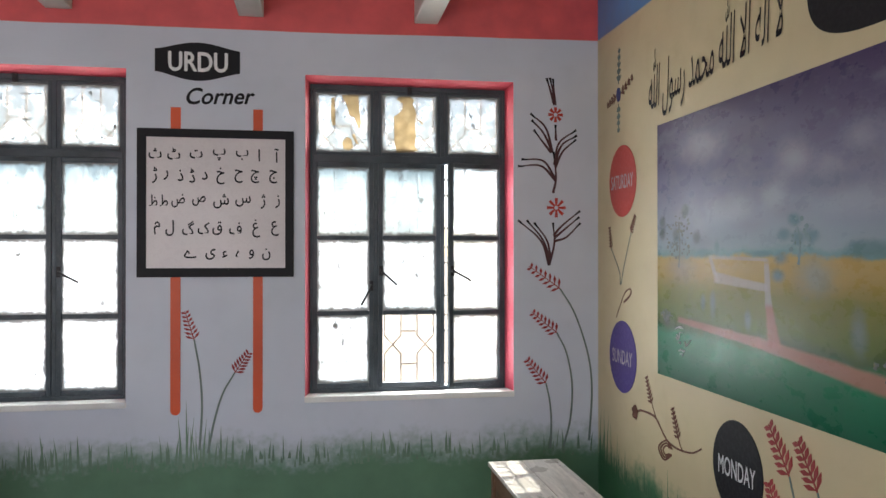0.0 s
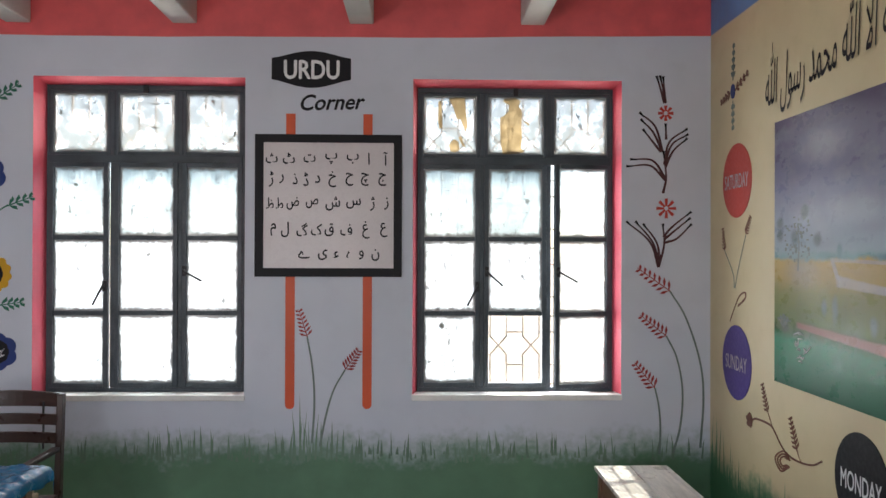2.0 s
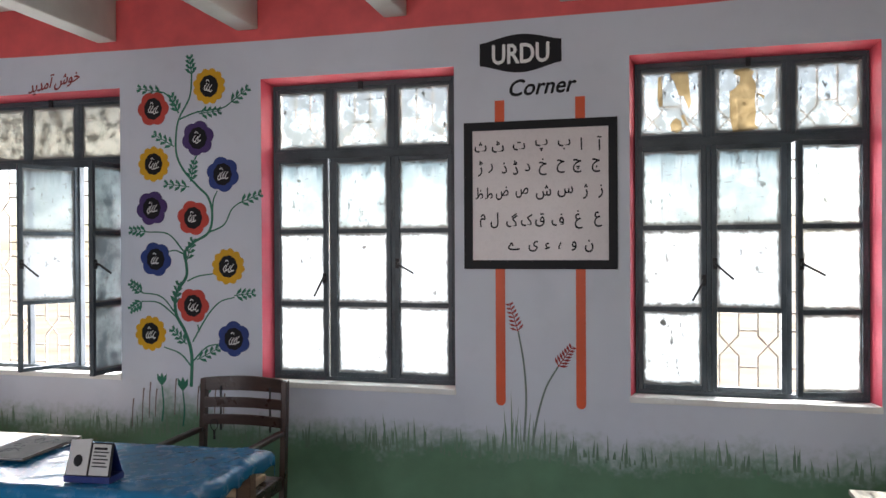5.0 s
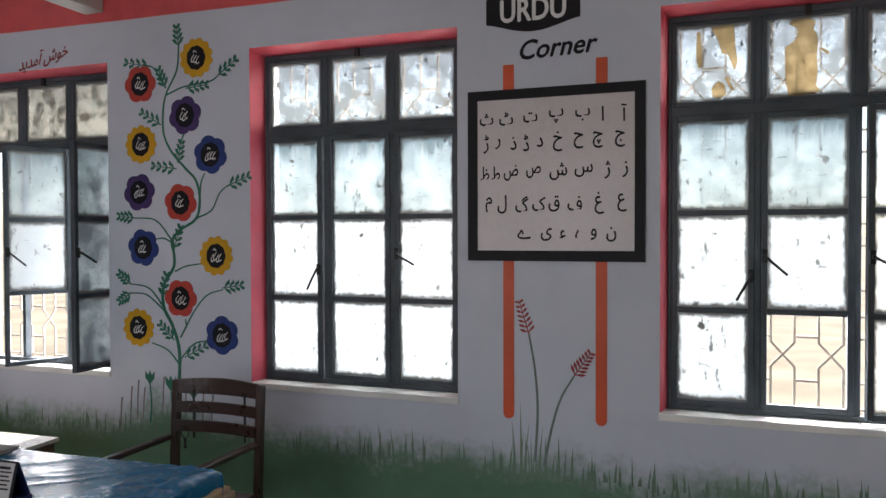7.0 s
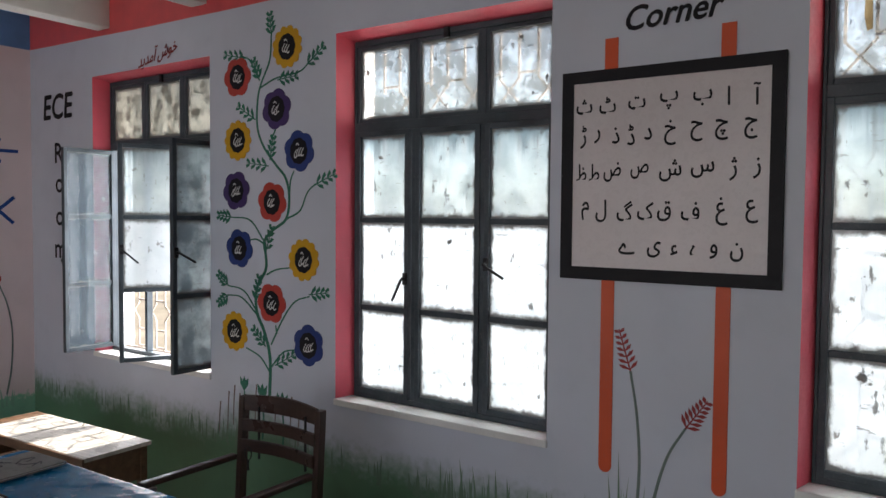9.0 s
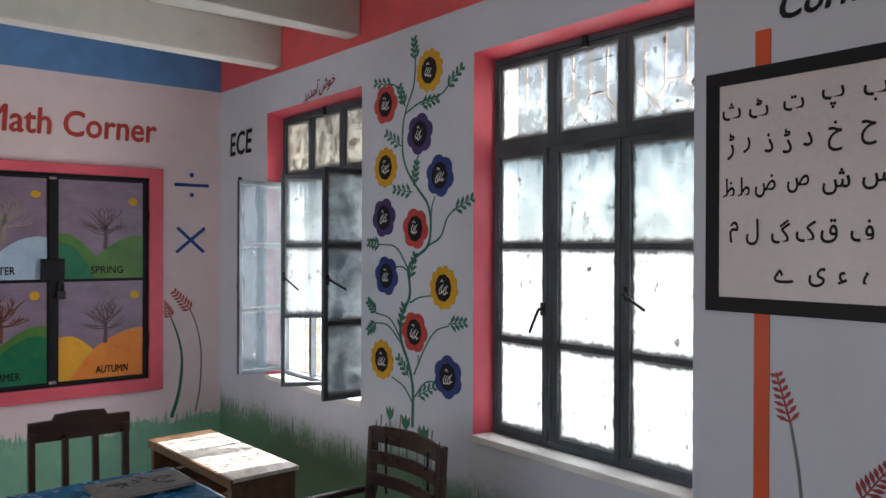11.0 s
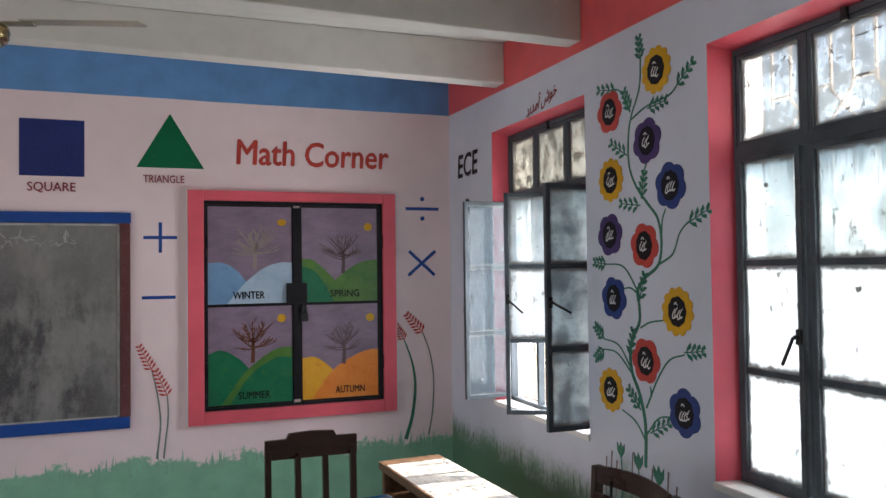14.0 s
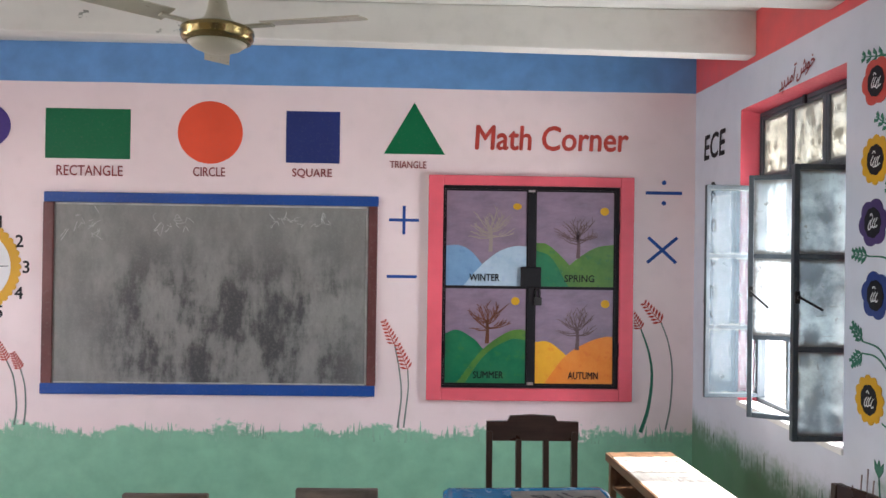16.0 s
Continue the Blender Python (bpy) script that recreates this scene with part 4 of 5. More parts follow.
part("stem", ribbon([(0.35, 1.48), (0.335, 1.557), (0.215, 1.685)], 0.006, 0.004, 0.002), GREY_STEM, spray)
part("stem", ribbon([(0.36, 1.48), (0.407, 1.59), (0.502, 1.769)], 0.006, 0.004, 0.002), GREY_STEM, spray)
part("ear", wheat_ear((0.189, 1.81), (0.215, 1.685), 0.02), BROWN, spray)
part("ear", wheat_ear((0.562, 1.86), (0.502, 1.769), 0.02), BROWN, spray)
part("leaf", ribbon([(0.291, 1.292), (0.345, 1.36), (0.42, 1.44), (0.493, 1.462), (0.49, 1.43), (0.40, 1.385)], 0.006, 0.012, 0.002), BROWN, spray)
bloom = thing("painted_spray", "curling brown stem with buds painted on yellow", "wall painting", E_)
part("stem", ribbon([(0.552, 0.798), (0.61, 0.825), (0.668, 0.833), (0.75, 0.835), (0.818, 0.824), (0.932, 0.748), (1.052, 0.731), (1.192, 0.748), (1.281, 0.788)], 0.012, 0.008, 0.002), BROWN, bloom)
for reach in (0.085, 0.06, 0.035):
    part("bud", ribbon([(0.945 + reach * 0.6, 0.715), (0.93, 0.70 + reach * 0.5), (0.93 - reach, 0.69), (0.93 - reach * 0.3, 0.69 - reach * 0.55), (0.945 + reach * 0.5, 0.685)], 0.006, 0.009, 0.003 + reach * 0.01), BROWN, bloom)
part("stem", ribbon([(0.818, 0.824), (0.78, 0.87), (0.758, 0.9)], 0.005, 0.004, 0.002), BROWN, bloom)
part("ear", wheat_ear((0.697, 1.02), (0.758, 0.889), 0.024), BROWN, bloom)
part("stem", ribbon([(1.10, 0.735), (1.075, 0.755), (1.058, 0.785)], 0.005, 0.004, 0.002), BROWN, bloom)
part("ear", wheat_ear((0.994, 0.915), (1.058, 0.778), 0.026), BROWN, bloom)
part("bud", wheat_ear((0.525, 0.80), (0.59, 0.815), 0.03), BROWN, bloom)
wheat(E_, (1.80, 1.01), (1.93, 0.85), [(1.98, 0.7), (1.99, 0.5), (1.97, 0.3)], 0.045, "red painted ear on a green stem on yellow")
wheat(E_, (1.98, 0.99), (2.09, 0.84), [(2.14, 0.7), (2.15, 0.5), (2.13, 0.3)], 0.045, "red painted ear on a green stem on yellow")
wheat(E_, (1.80, 0.79), (1.88, 0.64), [(1.9, 0.5), (1.9, 0.3)], 0.045, "red painted ear on a green stem on yellow")


# -- the landscape painted on the yellow wall --
def scumble(name, low, high, accent, scale, stretch, rough=0.34):
    m, n, l, b = nodes_of(name)
    a = grain(n, l, scale, 7, stretch, rough=0.65)
    c = grain(n, l, scale * 3.1, 6, stretch)
    tone = blend(n, l, ramp(n, l, a, 0.35, 0.65), low, high)
    tone = blend(n, l, ramp(n, l, c, 0.55, 0.72, 0, 0.8), tone, accent)
    l.new(tone, b.inputs["Base Color"])
    b.inputs["Roughness"].default_value = rough
    bumped(n, l, b, c, 0.15, 0.004)
    return m


TREE_PAINT = scumble("painted_foliage", (0.10, 0.18, 0.18), (0.16, 0.25, 0.26), (0.06, 0.12, 0.09), 14.0, (1, 1, 1))
DARK_TREE = scumble("painted_dark_foliage", (0.05, 0.07, 0.05), (0.12, 0.15, 0.13), (0.25, 0.19, 0.05), 20.0, (1, 1, 1))

def canvas_paint():
    """The picture's ground: bands of grass, field, haze and storm cloud that run into one another."""
    m, n, l, b = nodes_of("landscape_paint")
    tc = n.new("ShaderNodeTexCoord")
    sep = n.new("ShaderNodeSeparateXYZ")
    l.new(tc.outputs["Object"], sep.inputs[0])
    daub = grain(n, l, 9, 7, (1, 1.6, 1), rough=0.65)
    cloud = grain(n, l, 2.2, 7, (1, 1.8, 1), rough=0.6)
    fleck = grain(n, l, 34, 5)
    upper = ramp(n, l, sep.outputs[1], 1.6, 1.9, 0.035, 0.30)
    shift = calc(n, l, "ADD", calc(n, l, "MULTIPLY", calc(n, l, "SUBTRACT", daub, 0.5), 0.07), calc(n, l, "MULTIPLY", calc(n, l, "SUBTRACT", cloud, 0.5), upper))
    v = ramp(n, l, calc(n, l, "ADD", sep.outputs[1], shift), 1.057, 2.296)
    cr = n.new("ShaderNodeValToRGB")
    stops = ((0.0, (0.008, 0.11, 0.055)), (0.17, (0.014, 0.17, 0.08)), (0.205, (0.045, 0.085, 0.03)), (0.25, (0.085, 0.12, 0.02)), (0.36, (0.17, 0.16, 0.03)), (0.40, (0.30, 0.215, 0.055)), (0.465, (0.37, 0.26, 0.085)),
             (0.478, (0.13, 0.24, 0.235)), (0.505, (0.23, 0.29, 0.33)), (0.60, (0.23, 0.255, 0.32)), (0.74, (0.125, 0.115, 0.195)), (1.0, (0.075, 0.055, 0.125)))
    ramp_ = cr.color_ramp
    ramp_.elements[0].position, ramp_.elements[0].color = stops[0][0], (*stops[0][1], 1)
    ramp_.elements[1].position, ramp_.elements[1].color = stops[-1][0], (*stops[-1][1], 1)
    for p, c in stops[1:-1]:
        ramp_.elements.new(p).color = (c[0] * 1.25, c[1] * 1.25, c[2] * 1.25, 1)
    l.new(v, cr.inputs[0])
    tone = blend(n, l, calc(n, l, "MULTIPLY", ramp(n, l, cloud, 0.52, 0.7, 0, 0.55), ramp(n, l, sep.outputs[1], 1.68, 1.8)), cr.outputs[0], (0.34, 0.36, 0.40))
    u0, v0 = sep.outputs[0], sep.outputs[1]
    waver = calc(n, l, "MULTIPLY", calc(n, l, "SUBTRACT", daub, 0.5), 0.7)

    def smear(under, cu, cv, ru, rv, colour, most, hard=0.4):
        """A soft brush dab round cu, cv."""
        du = calc(n, l, "DIVIDE", calc(n, l, "SUBTRACT", u0, cu), ru)
        dv = calc(n, l, "DIVIDE", calc(n, l, "SUBTRACT", v0, cv), rv)
        d = calc(n, l, "SQRT", calc(n, l, "ADD", calc(n, l, "MULTIPLY", du, du), calc(n, l, "MULTIPLY", dv, dv)))
        return blend(n, l, ramp(n, l, calc(n, l, "ADD", d, waver), 1.0, hard, 0, most, True), under, colour)

    def stroke(under, u_a, v_a, u_b, v_b, half_a, half_b, colour, most, upright=False):
        """A soft straight stroke between two points."""
        p, q_ = (v0, u0) if upright else (u0, v0)
        a, b_, c, d = (v_a, v_b, u_a, u_b) if upright else (u_a, u_b, v_a, v_b)
        mid = ramp(n, l, p, a, b_, c, d)
        half = ramp(n, l, p, a, b_, half_a, half_b)
        off = calc(n, l, "DIVIDE", calc(n, l, "ABSOLUTE", calc(n, l, "SUBTRACT", q_, mid)), half)
        m_ = ramp(n, l, calc(n, l, "ADD", off, waver), 1.15, 0.6, 0, most, True)
        lo, hi = min(a, b_), max(a, b_)
        ends = calc(n, l, "MULTIPLY", ramp(n, l, p, lo - 0.012, lo + 0.012), ramp(n, l, p, hi + 0.012, hi - 0.012))
        return blend(n, l, calc(n, l, "MULTIPLY", m_, ends), under, colour)

    # pale cloud dabs; the one at 1.28, 2.13 paints in the window's glare
    for cu, cv, ru, rv, most in ((1.95, 2.0, 0.16, 0.12, 0.35), (1.83, 1.86, 0.13, 0.09, 0.4), (1.5, 1.84, 0.28, 0.09, 0.35), (1.28, 2.13, 0.3, 0.12, 0.45), (1.12, 1.84, 0.2, 0.06, 0.25), (2.5, 2.0, 0.45, 0.16, 0.2), (2.3, 1.83, 0.3, 0.08, 0.3)):
        tone = smear(tone, cu, cv, ru, rv, (0.48, 0.49, 0.54), most, 0.1)
    for cu, cv in [(1.982, 1.993), (1.856, 1.882), (1.611, 1.841), (2.316, 2.033), (2.144, 1.959), (1.269, 1.768)]:
        tone = smear(tone, cu, cv, 0.13, 0.07, (0.42, 0.44, 0.50), 0.4, -0.1)
        tone = smear(tone, cu + 0.05, cv - 0.07, 0.2, 0.05, (0.2, 0.2, 0.25), 0.3, 0.0)
    for cu, cv, ru, rv in ((1.3, 1.66, 0.1, 0.03), (1.75, 1.655, 0.12, 0.02), (2.35, 1.67, 0.16, 0.045), (2.65, 1.66, 0.2, 0.04), (1.42, 1.68, 0.03, 0.05)):
        tone = smear(tone, cu, cv, ru, rv, (0.10, 0.20, 0.20), 0.75, 0.3)
    tone = smear(tone, 2.08, 1.58, 0.17, 0.12, (0.22, 0.31, 0.32), 0.6, 0.0)
    tone = smear(tone, 1.1, 1.6, 0.22, 0.13, (0.27, 0.26, 0.25), 0.55, 0.0)
    for cu, cv in [(1.964, 1.778), (1.902, 1.727), (2.065, 1.718), (1.99, 1.714), (1.883, 1.64), (1.864, 1.574)]:
        tone = smear(tone, cu, cv, 0.062, 0.036, (0.10, 0.20, 0.215), 0.8, 0.15)
    for cu, cv in [(0.896, 1.809), (0.895, 1.75), (1.039, 1.747), (1.129, 1.855), (1.242, 1.729), (0.943, 1.331)]:
        tone = smear(tone, cu, cv, 0.05, 0.042, (0.075, 0.09, 0.075), 0.75, 0.3)
    for cu, cv, ru, rv in ((1.385, 1.44, 0.035, 0.085), (1.66, 1.39, 0.04, 0.06), (2.3, 1.40, 0.06, 0.11), (1.30, 1.44, 0.03, 0.05)):
        tone = smear(tone, cu, cv, ru, rv, (0.22, 0.29, 0.29), 0.6, 0.1)
    pale, pink = (0.46, 0.43, 0.41), (0.43, 0.21, 0.16)
    tone = stroke(tone, 1.36, 1.645, 1.41, 1.56, 0.014, 0.016, pale, 0.75, True)
    tone = stroke(tone, 1.40, 1.555, 1.80, 1.525, 0.026, 0.016, pale, 0.75)
    tone = stroke(tone, 1.36, 1.642, 1.80, 1.632, 0.008, 0.007, pale, 0.6)
    tone = stroke(tone, 1.79, 1.62, 1.805, 1.45, 0.018, 0.026, pale, 0.7, True)
    tone = stroke(tone, 1.805, 1.46, 1.845, 1.30, 0.026, 0.05, pink, 0.85, True)
    tone = stroke(tone, 1.06, 1.345, 1.75, 1.31, 0.016, 0.024, pink, 0.85)
    tone = stroke(tone, 1.73, 1.311, 3.05, 1.2, 0.024, 0.046, pink, 0.85)
    tone = blend(n, l, ramp(n, l, fleck, 0.62, 0.8, 0, 0.05), tone, (0.05, 0.07, 0.06))
    l.new(tone, b.inputs["Base Color"])
    b.inputs["Specular IOR Level"].default_value = 0.16
    l.new(ramp(n, l, daub, 0.3, 0.7, 0.22, 0.38), b.inputs["Roughness"])
    bumped(n, l, b, daub, 0.08, 0.004)
    return m


mural = thing("landscape_mural", "glossy landscape of clouds, fields and a path on yellow", "wall painting", E_)
L, R, B, T = 0.838, 3.05, 1.057, 2.296
part("canvas", slab([(L, B), (R, B), (R, T), (L, T)], 0.003), canvas_paint(), mural, "stormy sky over painted fields")


def painted_tree(cu, cv, w, h, n, mat, seed):
    r = random.Random(seed)
    many = [ribbon([(cu, cv - h * 0.75), (cu + 0.01, cv - h * 0.2), (cu - 0.005, cv + h * 0.3)], 0.014, 0.006, 0.0034)]
    for i in range(n):
        a, d = r.uniform(0, 2 * math.pi), math.sqrt(r.random())
        many.append(slab(ring(cu + w * d * math.cos(a), cv + h * 0.55 * d * math.sin(a), r.uniform(0.004, 0.014), r.uniform(0.003, 0.010), 5, 0.4, 9, r.random()), 0.0036 + 0.0006 * r.random()))
    part("painted_tree", join(*many), mat, mural)


painted_tree(1.07, 1.74, 0.14, 0.2, 60, DARK_TREE, 3)
painted_tree(1.990, 1.714, 0.07, 0.13, 16, TREE_PAINT, 5)
painted_tree(0.93, 1.36, 0.07, 0.05, 24, DARK_TREE, 10)
painted_tree(2.42, 1.31, 0.06, 0.06, 20, DARK_TREE, 11)
r = random.Random(12)
for k in range(11):
    a, b = 1.035 + 0.105 * r.random(), 1.185 + 0.125 * k / 10
    part("signature", ribbon([(a, b), (a + r.uniform(0.01, 0.03), b + r.uniform(-0.016, 0.012)), (a + r.uniform(0.02, 0.06), b + r.uniform(-0.006, 0.014))], 0.005, 0.003, 0.0075, 3), WHITE, mural, "white painted signature strokes")


# -- sprayed grass blades along the foot of the walls --
def blades(name, at, length, base, tall, count, mat, label, seed, clumps=()):
    r = random.Random(seed)
    bm = bmesh.new()
    for i in range(count):
        u = r.uniform(0.01, length - 0.01)
        h = r.uniform(0.25, 1.0) ** 1.6 * tall
        for c, reach, extra in clumps:
            if abs(u - c) < reach:
                h += extra * r.random() * (1 - abs(u - c) / reach)
        v = base + r.uniform(-0.06, 0.0)
        w, lean = r.uniform(0.004, 0.010), r.uniform(-0.12, 0.12) * h
        d = 0.0012 + 0.0008 * r.random()
        p = [bm.verts.new(c) for c in ((u - w, v, d), (u + w, v, d), (u + w * 0.6 + lean * 0.4, v + h * 0.55, d), (u + lean, v + h, d), (u - w * 0.6 + lean * 0.4, v + h * 0.55, d))]
        bm.faces.new(p)
    return tagged(part(name, bm, mat, at=at), label, "wall painting", kind="stuff")


BLADE_N = paint("sprayed_blade_dark", (0.16, 0.25, 0.18), 0.5, 0.3)
BLADE_W = paint("sprayed_blade_green", (0.27, 0.50, 0.37), 0.5, 0.25)
BLADE_E = paint("sprayed_blade_deep", (0.09, 0.24, 0.13), 0.5, 0.3)
blades("painted_grass", N, EAST, 0.50, 0.15, 340, BLADE_N, "dark green painted grass blades along the wall", 1, ((4.58, 0.16, 0.28), (2.5, 0.3, 0.14), (6.8, 0.2, 0.1), (4.8, 0.2, 0.12), (3.9, 0.3, 0.08)))
blades("painted_grass", on_west(SOUTH), -SOUTH, 0.41, 0.11, 300, BLADE_W, "mint green painted grass blades along the wall", 2, ((6.3, 0.4, 0.1), (4.45, 0.3, 0.08), (2.4, 0.3, 0.06)))
blades("painted_grass", on_east(0, 0), 3.0, 0.42, 0.2, 160, BLADE_E, "deep green painted grass blades along the wall", 3, ((0.1, 0.4, 0.2),))


# ---- cupboard in the math wall ----
cup = thing("wall_cupboard", "steel cupboard with painted seasons in a coral plaster frame", "cupboard", W)
for lo, hi in (((-1.971, 0.672, 0.0), (-1.862, 2.313, 0.03)), ((-0.563, 0.672, 0.0), (-0.463, 2.313, 0.03)), ((-1.862, 0.672, 0.0), (-0.563, 0.762, 0.0295)), ((-1.862, 2.241, 0.0), (-0.563, 2.313, 0.0295))):
    part("surround_band", boxes((lo, (hi[0], hi[1], hi[2] + 0.02)), bevel=0.006), CORAL, cup, "coral painted plaster band")
for u in (-1.976, -0.463):
    part("plaster_edge", boxes(((u, 0.672, 0.0), (u + 0.005, 2.313, 0.046)), bevel=0.001), WHITE, cup, "white side of the plaster band")
part("steel_frame", boxes(((-1.862, 0.762, 0.004), (-1.848, 2.241, 0.022)), ((-0.592, 0.762, 0.004), (-0.563, 2.241, 0.022)), ((-1.848, 0.762, 0.004), (-0.592, 0.782, 0.022)), ((-1.848, 2.215, 0.004), (-0.592, 2.241, 0.022)), bevel=0.003), BLACK, cup, "black steel frame")


def hill(pts):
    line = smooth_line(pts, 8)
    return [tuple(p) for p in line] + [(pts[-1][0], 0.0), (pts[0][0], 0.0)]


MAUVE = scumble("painted_mauve_sky", (0.19, 0.14, 0.20), (0.27, 0.20, 0.28), (0.23, 0.18, 0.26), 5.0, (1, 2, 1), 0.3)
ICE = scumble("painted_snow", (0.32, 0.45, 0.58), (0.45, 0.57, 0.68), (0.30, 0.42, 0.6), 4.0, (1, 1, 1), 0.3)
ICE_BLUE = scumble("painted_blue_snow", (0.14, 0.28, 0.48), (0.2, 0.36, 0.56), (0.12, 0.24, 0.44), 4.0, (1, 1, 1), 0.3)
MOSS = scumble("painted_moss_hill", (0.05, 0.15, 0.03), (0.10, 0.22, 0.04), (0.02, 0.13, 0.06), 4.0, (1, 1, 1), 0.3)
FERN = scumble("painted_fern_hill", (0.0, 0.12, 0.06), (0.02, 0.18, 0.08), (0.05, 0.18, 0.04), 4.0, (1, 1, 1), 0.3)
AMBER = scumble("painted_amber_hill", (0.70, 0.33, 0.02), (0.8, 0.42, 0.03), (0.68, 0.22, 0.02), 4.0, (1, 1, 1), 0.3)
RUST = scumble("painted_rust_hill", (0.72, 0.20, 0.02), (0.78, 0.27, 0.04), (0.66, 0.14, 0.02), 4.0, (1, 1, 1), 0.3)
FAINT_BARK = paint("faint_bark_colour", (0.14, 0.09, 0.10), 0.4, 0.3)
SNOWY = paint("snowy_branch", (0.33, 0.28, 0.25), 0.4, 0.3)


def season(u0, u1, v0, v1, word, hills, tree, sun_at, trunk, word_at, parent, seed):
    """One painted panel of a cupboard door."""
    w, h = u1 - u0, v1 - v0
    at = Matrix.Translation((u0, v0, 0.012))
    panel = part("panel", slab([(0, 0), (w, 0), (w, h), (0, h)], 0.0), MAUVE, parent, "season picture of bare tree and hills", at)
    for k, (pts, mat) in enumerate(hills):
        part("hill", slab(hill([(a * w, b * h) for a, b in pts]), 0.0012 + 0.0008 * k), mat, panel)
    r = random.Random(seed)
    cu, cv = tree[0] * w, tree[1] * h
    many = [ribbon([(cu, cv), (cu + 0.004, cv + 0.09), (cu, cv + 0.17)], 0.03, 0.018, 0.003)]
    for i in range(17):
        a = radians(12 + 156 * i / 16 + r.uniform(-7, 7))
        ln = r.uniform(0.10, 0.19) * (0.8 + 0.25 * math.sin(a))
        o = Vector((cu + r.uniform(-0.004, 0.004), cv + r.uniform(0.1, 0.17)))
        e = o + Vector((math.cos(a) * 1.15, math.sin(a) * 0.85)) * ln
        m = (o + e) / 2 + Vector((0, -0.012))
        many.append(ribbon([tuple(o), tuple(m), tuple(e)], 0.009, 0.004, 0.003, 4))
        for s in (0.4, 0.6, 0.85):
            b = o + (e - o) * s
            t = b + Vector((math.cos(a + r.choice((-0.7, 0.7))), math.sin(a + 0.2))) * 0.045
            many.append(ribbon([tuple(b), tuple(t)], 0.006, 0.003, 0.0028))
    part("bare_tree", join(*many), trunk, panel)
    part("painted_sun", slab(ring(sun_at[0] * w, sun_at[1] * h, 0.032, 0.024 if word == "WINTER" else 0.03, count=20), 0.002), YELLOW, panel)
    part("lettering", lettering(word, word_at * w - 0.11, 0.035, word_at * w + 0.11, 0.086, 0.005, 0, 0.02), BLACK, panel)


LEFT_HILL, RIGHT_HILL = ((0.0, 0.42), (0.18, 0.42), (0.35, 0.33), (0.55, 0.1), (0.62, 0.0)), ((0.22, 0.0), (0.42, 0.2), (0.65, 0.36), (0.85, 0.42), (1.0, 0.42))
for k, (a, b) in enumerate(((-1.847, -1.236), (-1.186, -0.593))):
    door = part("door", boxes(((a, 0.783, 0.004), (a + 0.011, 2.214, 0.02)), ((b - 0.011, 0.783, 0.004), (b, 2.214, 0.02)), ((a + 0.011, 0.783, 0.004), (b - 0.011, 0.796, 0.02)), ((a + 0.011, 2.202, 0.004), (b - 0.011, 2.214, 0.02)), ((a + 0.011, 1.487, 0.004), (b - 0.011, 1.508, 0.02)), bevel=0.002), BLACK, cup, "painted steel door, shut")
    if k == 0:
        season(a + 0.011, b - 0.011, 1.508, 2.202, "WINTER", [(LEFT_HILL, ICE_BLUE), (RIGHT_HILL, ICE)], (0.55, 0.36), (0.88, 0.84), SNOWY, 0.48, door, 1)
        season(a + 0.011, b - 0.011, 0.796, 1.487, "SUMMER", [(((0.0, 0.52), (0.15, 0.56), (0.35, 0.47), (0.5, 0.34), (0.9, 0.0)), FERN), (((0.15, 0.0), (0.45, 0.34), (0.75, 0.53), (0.92, 0.57), (1.0, 0.56)), MOSS), (((0.25, 0.0), (0.5, 0.3), (0.8, 0.46), (1.0, 0.46)), FERN)], (0.52, 0.42), (0.87, 0.87), BROWN, 0.54, door, 2)
    else:
        season(a + 0.011, b - 0.011, 1.508, 2.202, "SPRING", [(((0.0, 0.46), (0.15, 0.44), (0.35, 0.3), (0.5, 0.15), (0.6, 0.0)), MOSS), (((0.2, 0.0), (0.45, 0.24), (0.75, 0.41), (1.0, 0.45)), MOSS), (((0.0, 0.38), (0.2, 0.3), (0.42, 0.0)), FERN)], (0.54, 0.3), (0.88, 0.8), FAINT_BARK, 0.56, door, 3)
        season(a + 0.011, b - 0.011, 0.796, 1.487, "AUTUMN", [(((0.0, 0.44), (0.18, 0.44), (0.4, 0.3), (0.6, 0.1), (0.68, 0.0)), AMBER), (((0.12, 0.0), (0.4, 0.3), (0.7, 0.45), (0.9, 0.5), (1.0, 0.5)), RUST)], (0.54, 0.36), (0.9, 0.85), FAINT_BARK, 0.62, door, 4)
    for v in (1.05, 1.95):
        part("hinge", boxes(((-0.575 if k else -1.85, v - 0.05, 0.018), (-0.56 if k else -1.835, v + 0.05, 0.034)), bevel=0.003), BLACK, cup)
part("lock_plate", boxes(((-1.29, 1.50, 0.02), (-1.14, 1.65, 0.045)), bevel=0.005), BLACK, cup, "black steel lock plate")
lock = boxes(((-1.19, 1.37, 0.03), (-1.135, 1.43, 0.052)), bevel=0.006)
part("padlock", join(lock, ribbon([(-1.175, 1.425), (-1.178, 1.47), (-1.162, 1.488), (-1.148, 1.47), (-1.15, 1.425)], 0.009, 0.009, 0.045)), IRON, cup, "small iron padlock")
part("mullion", boxes(((-1.236, 0.806, 0.004), (-1.186, 2.197, 0.027)), bevel=0.003), BLACK, cup)

# ---- blackboard ----


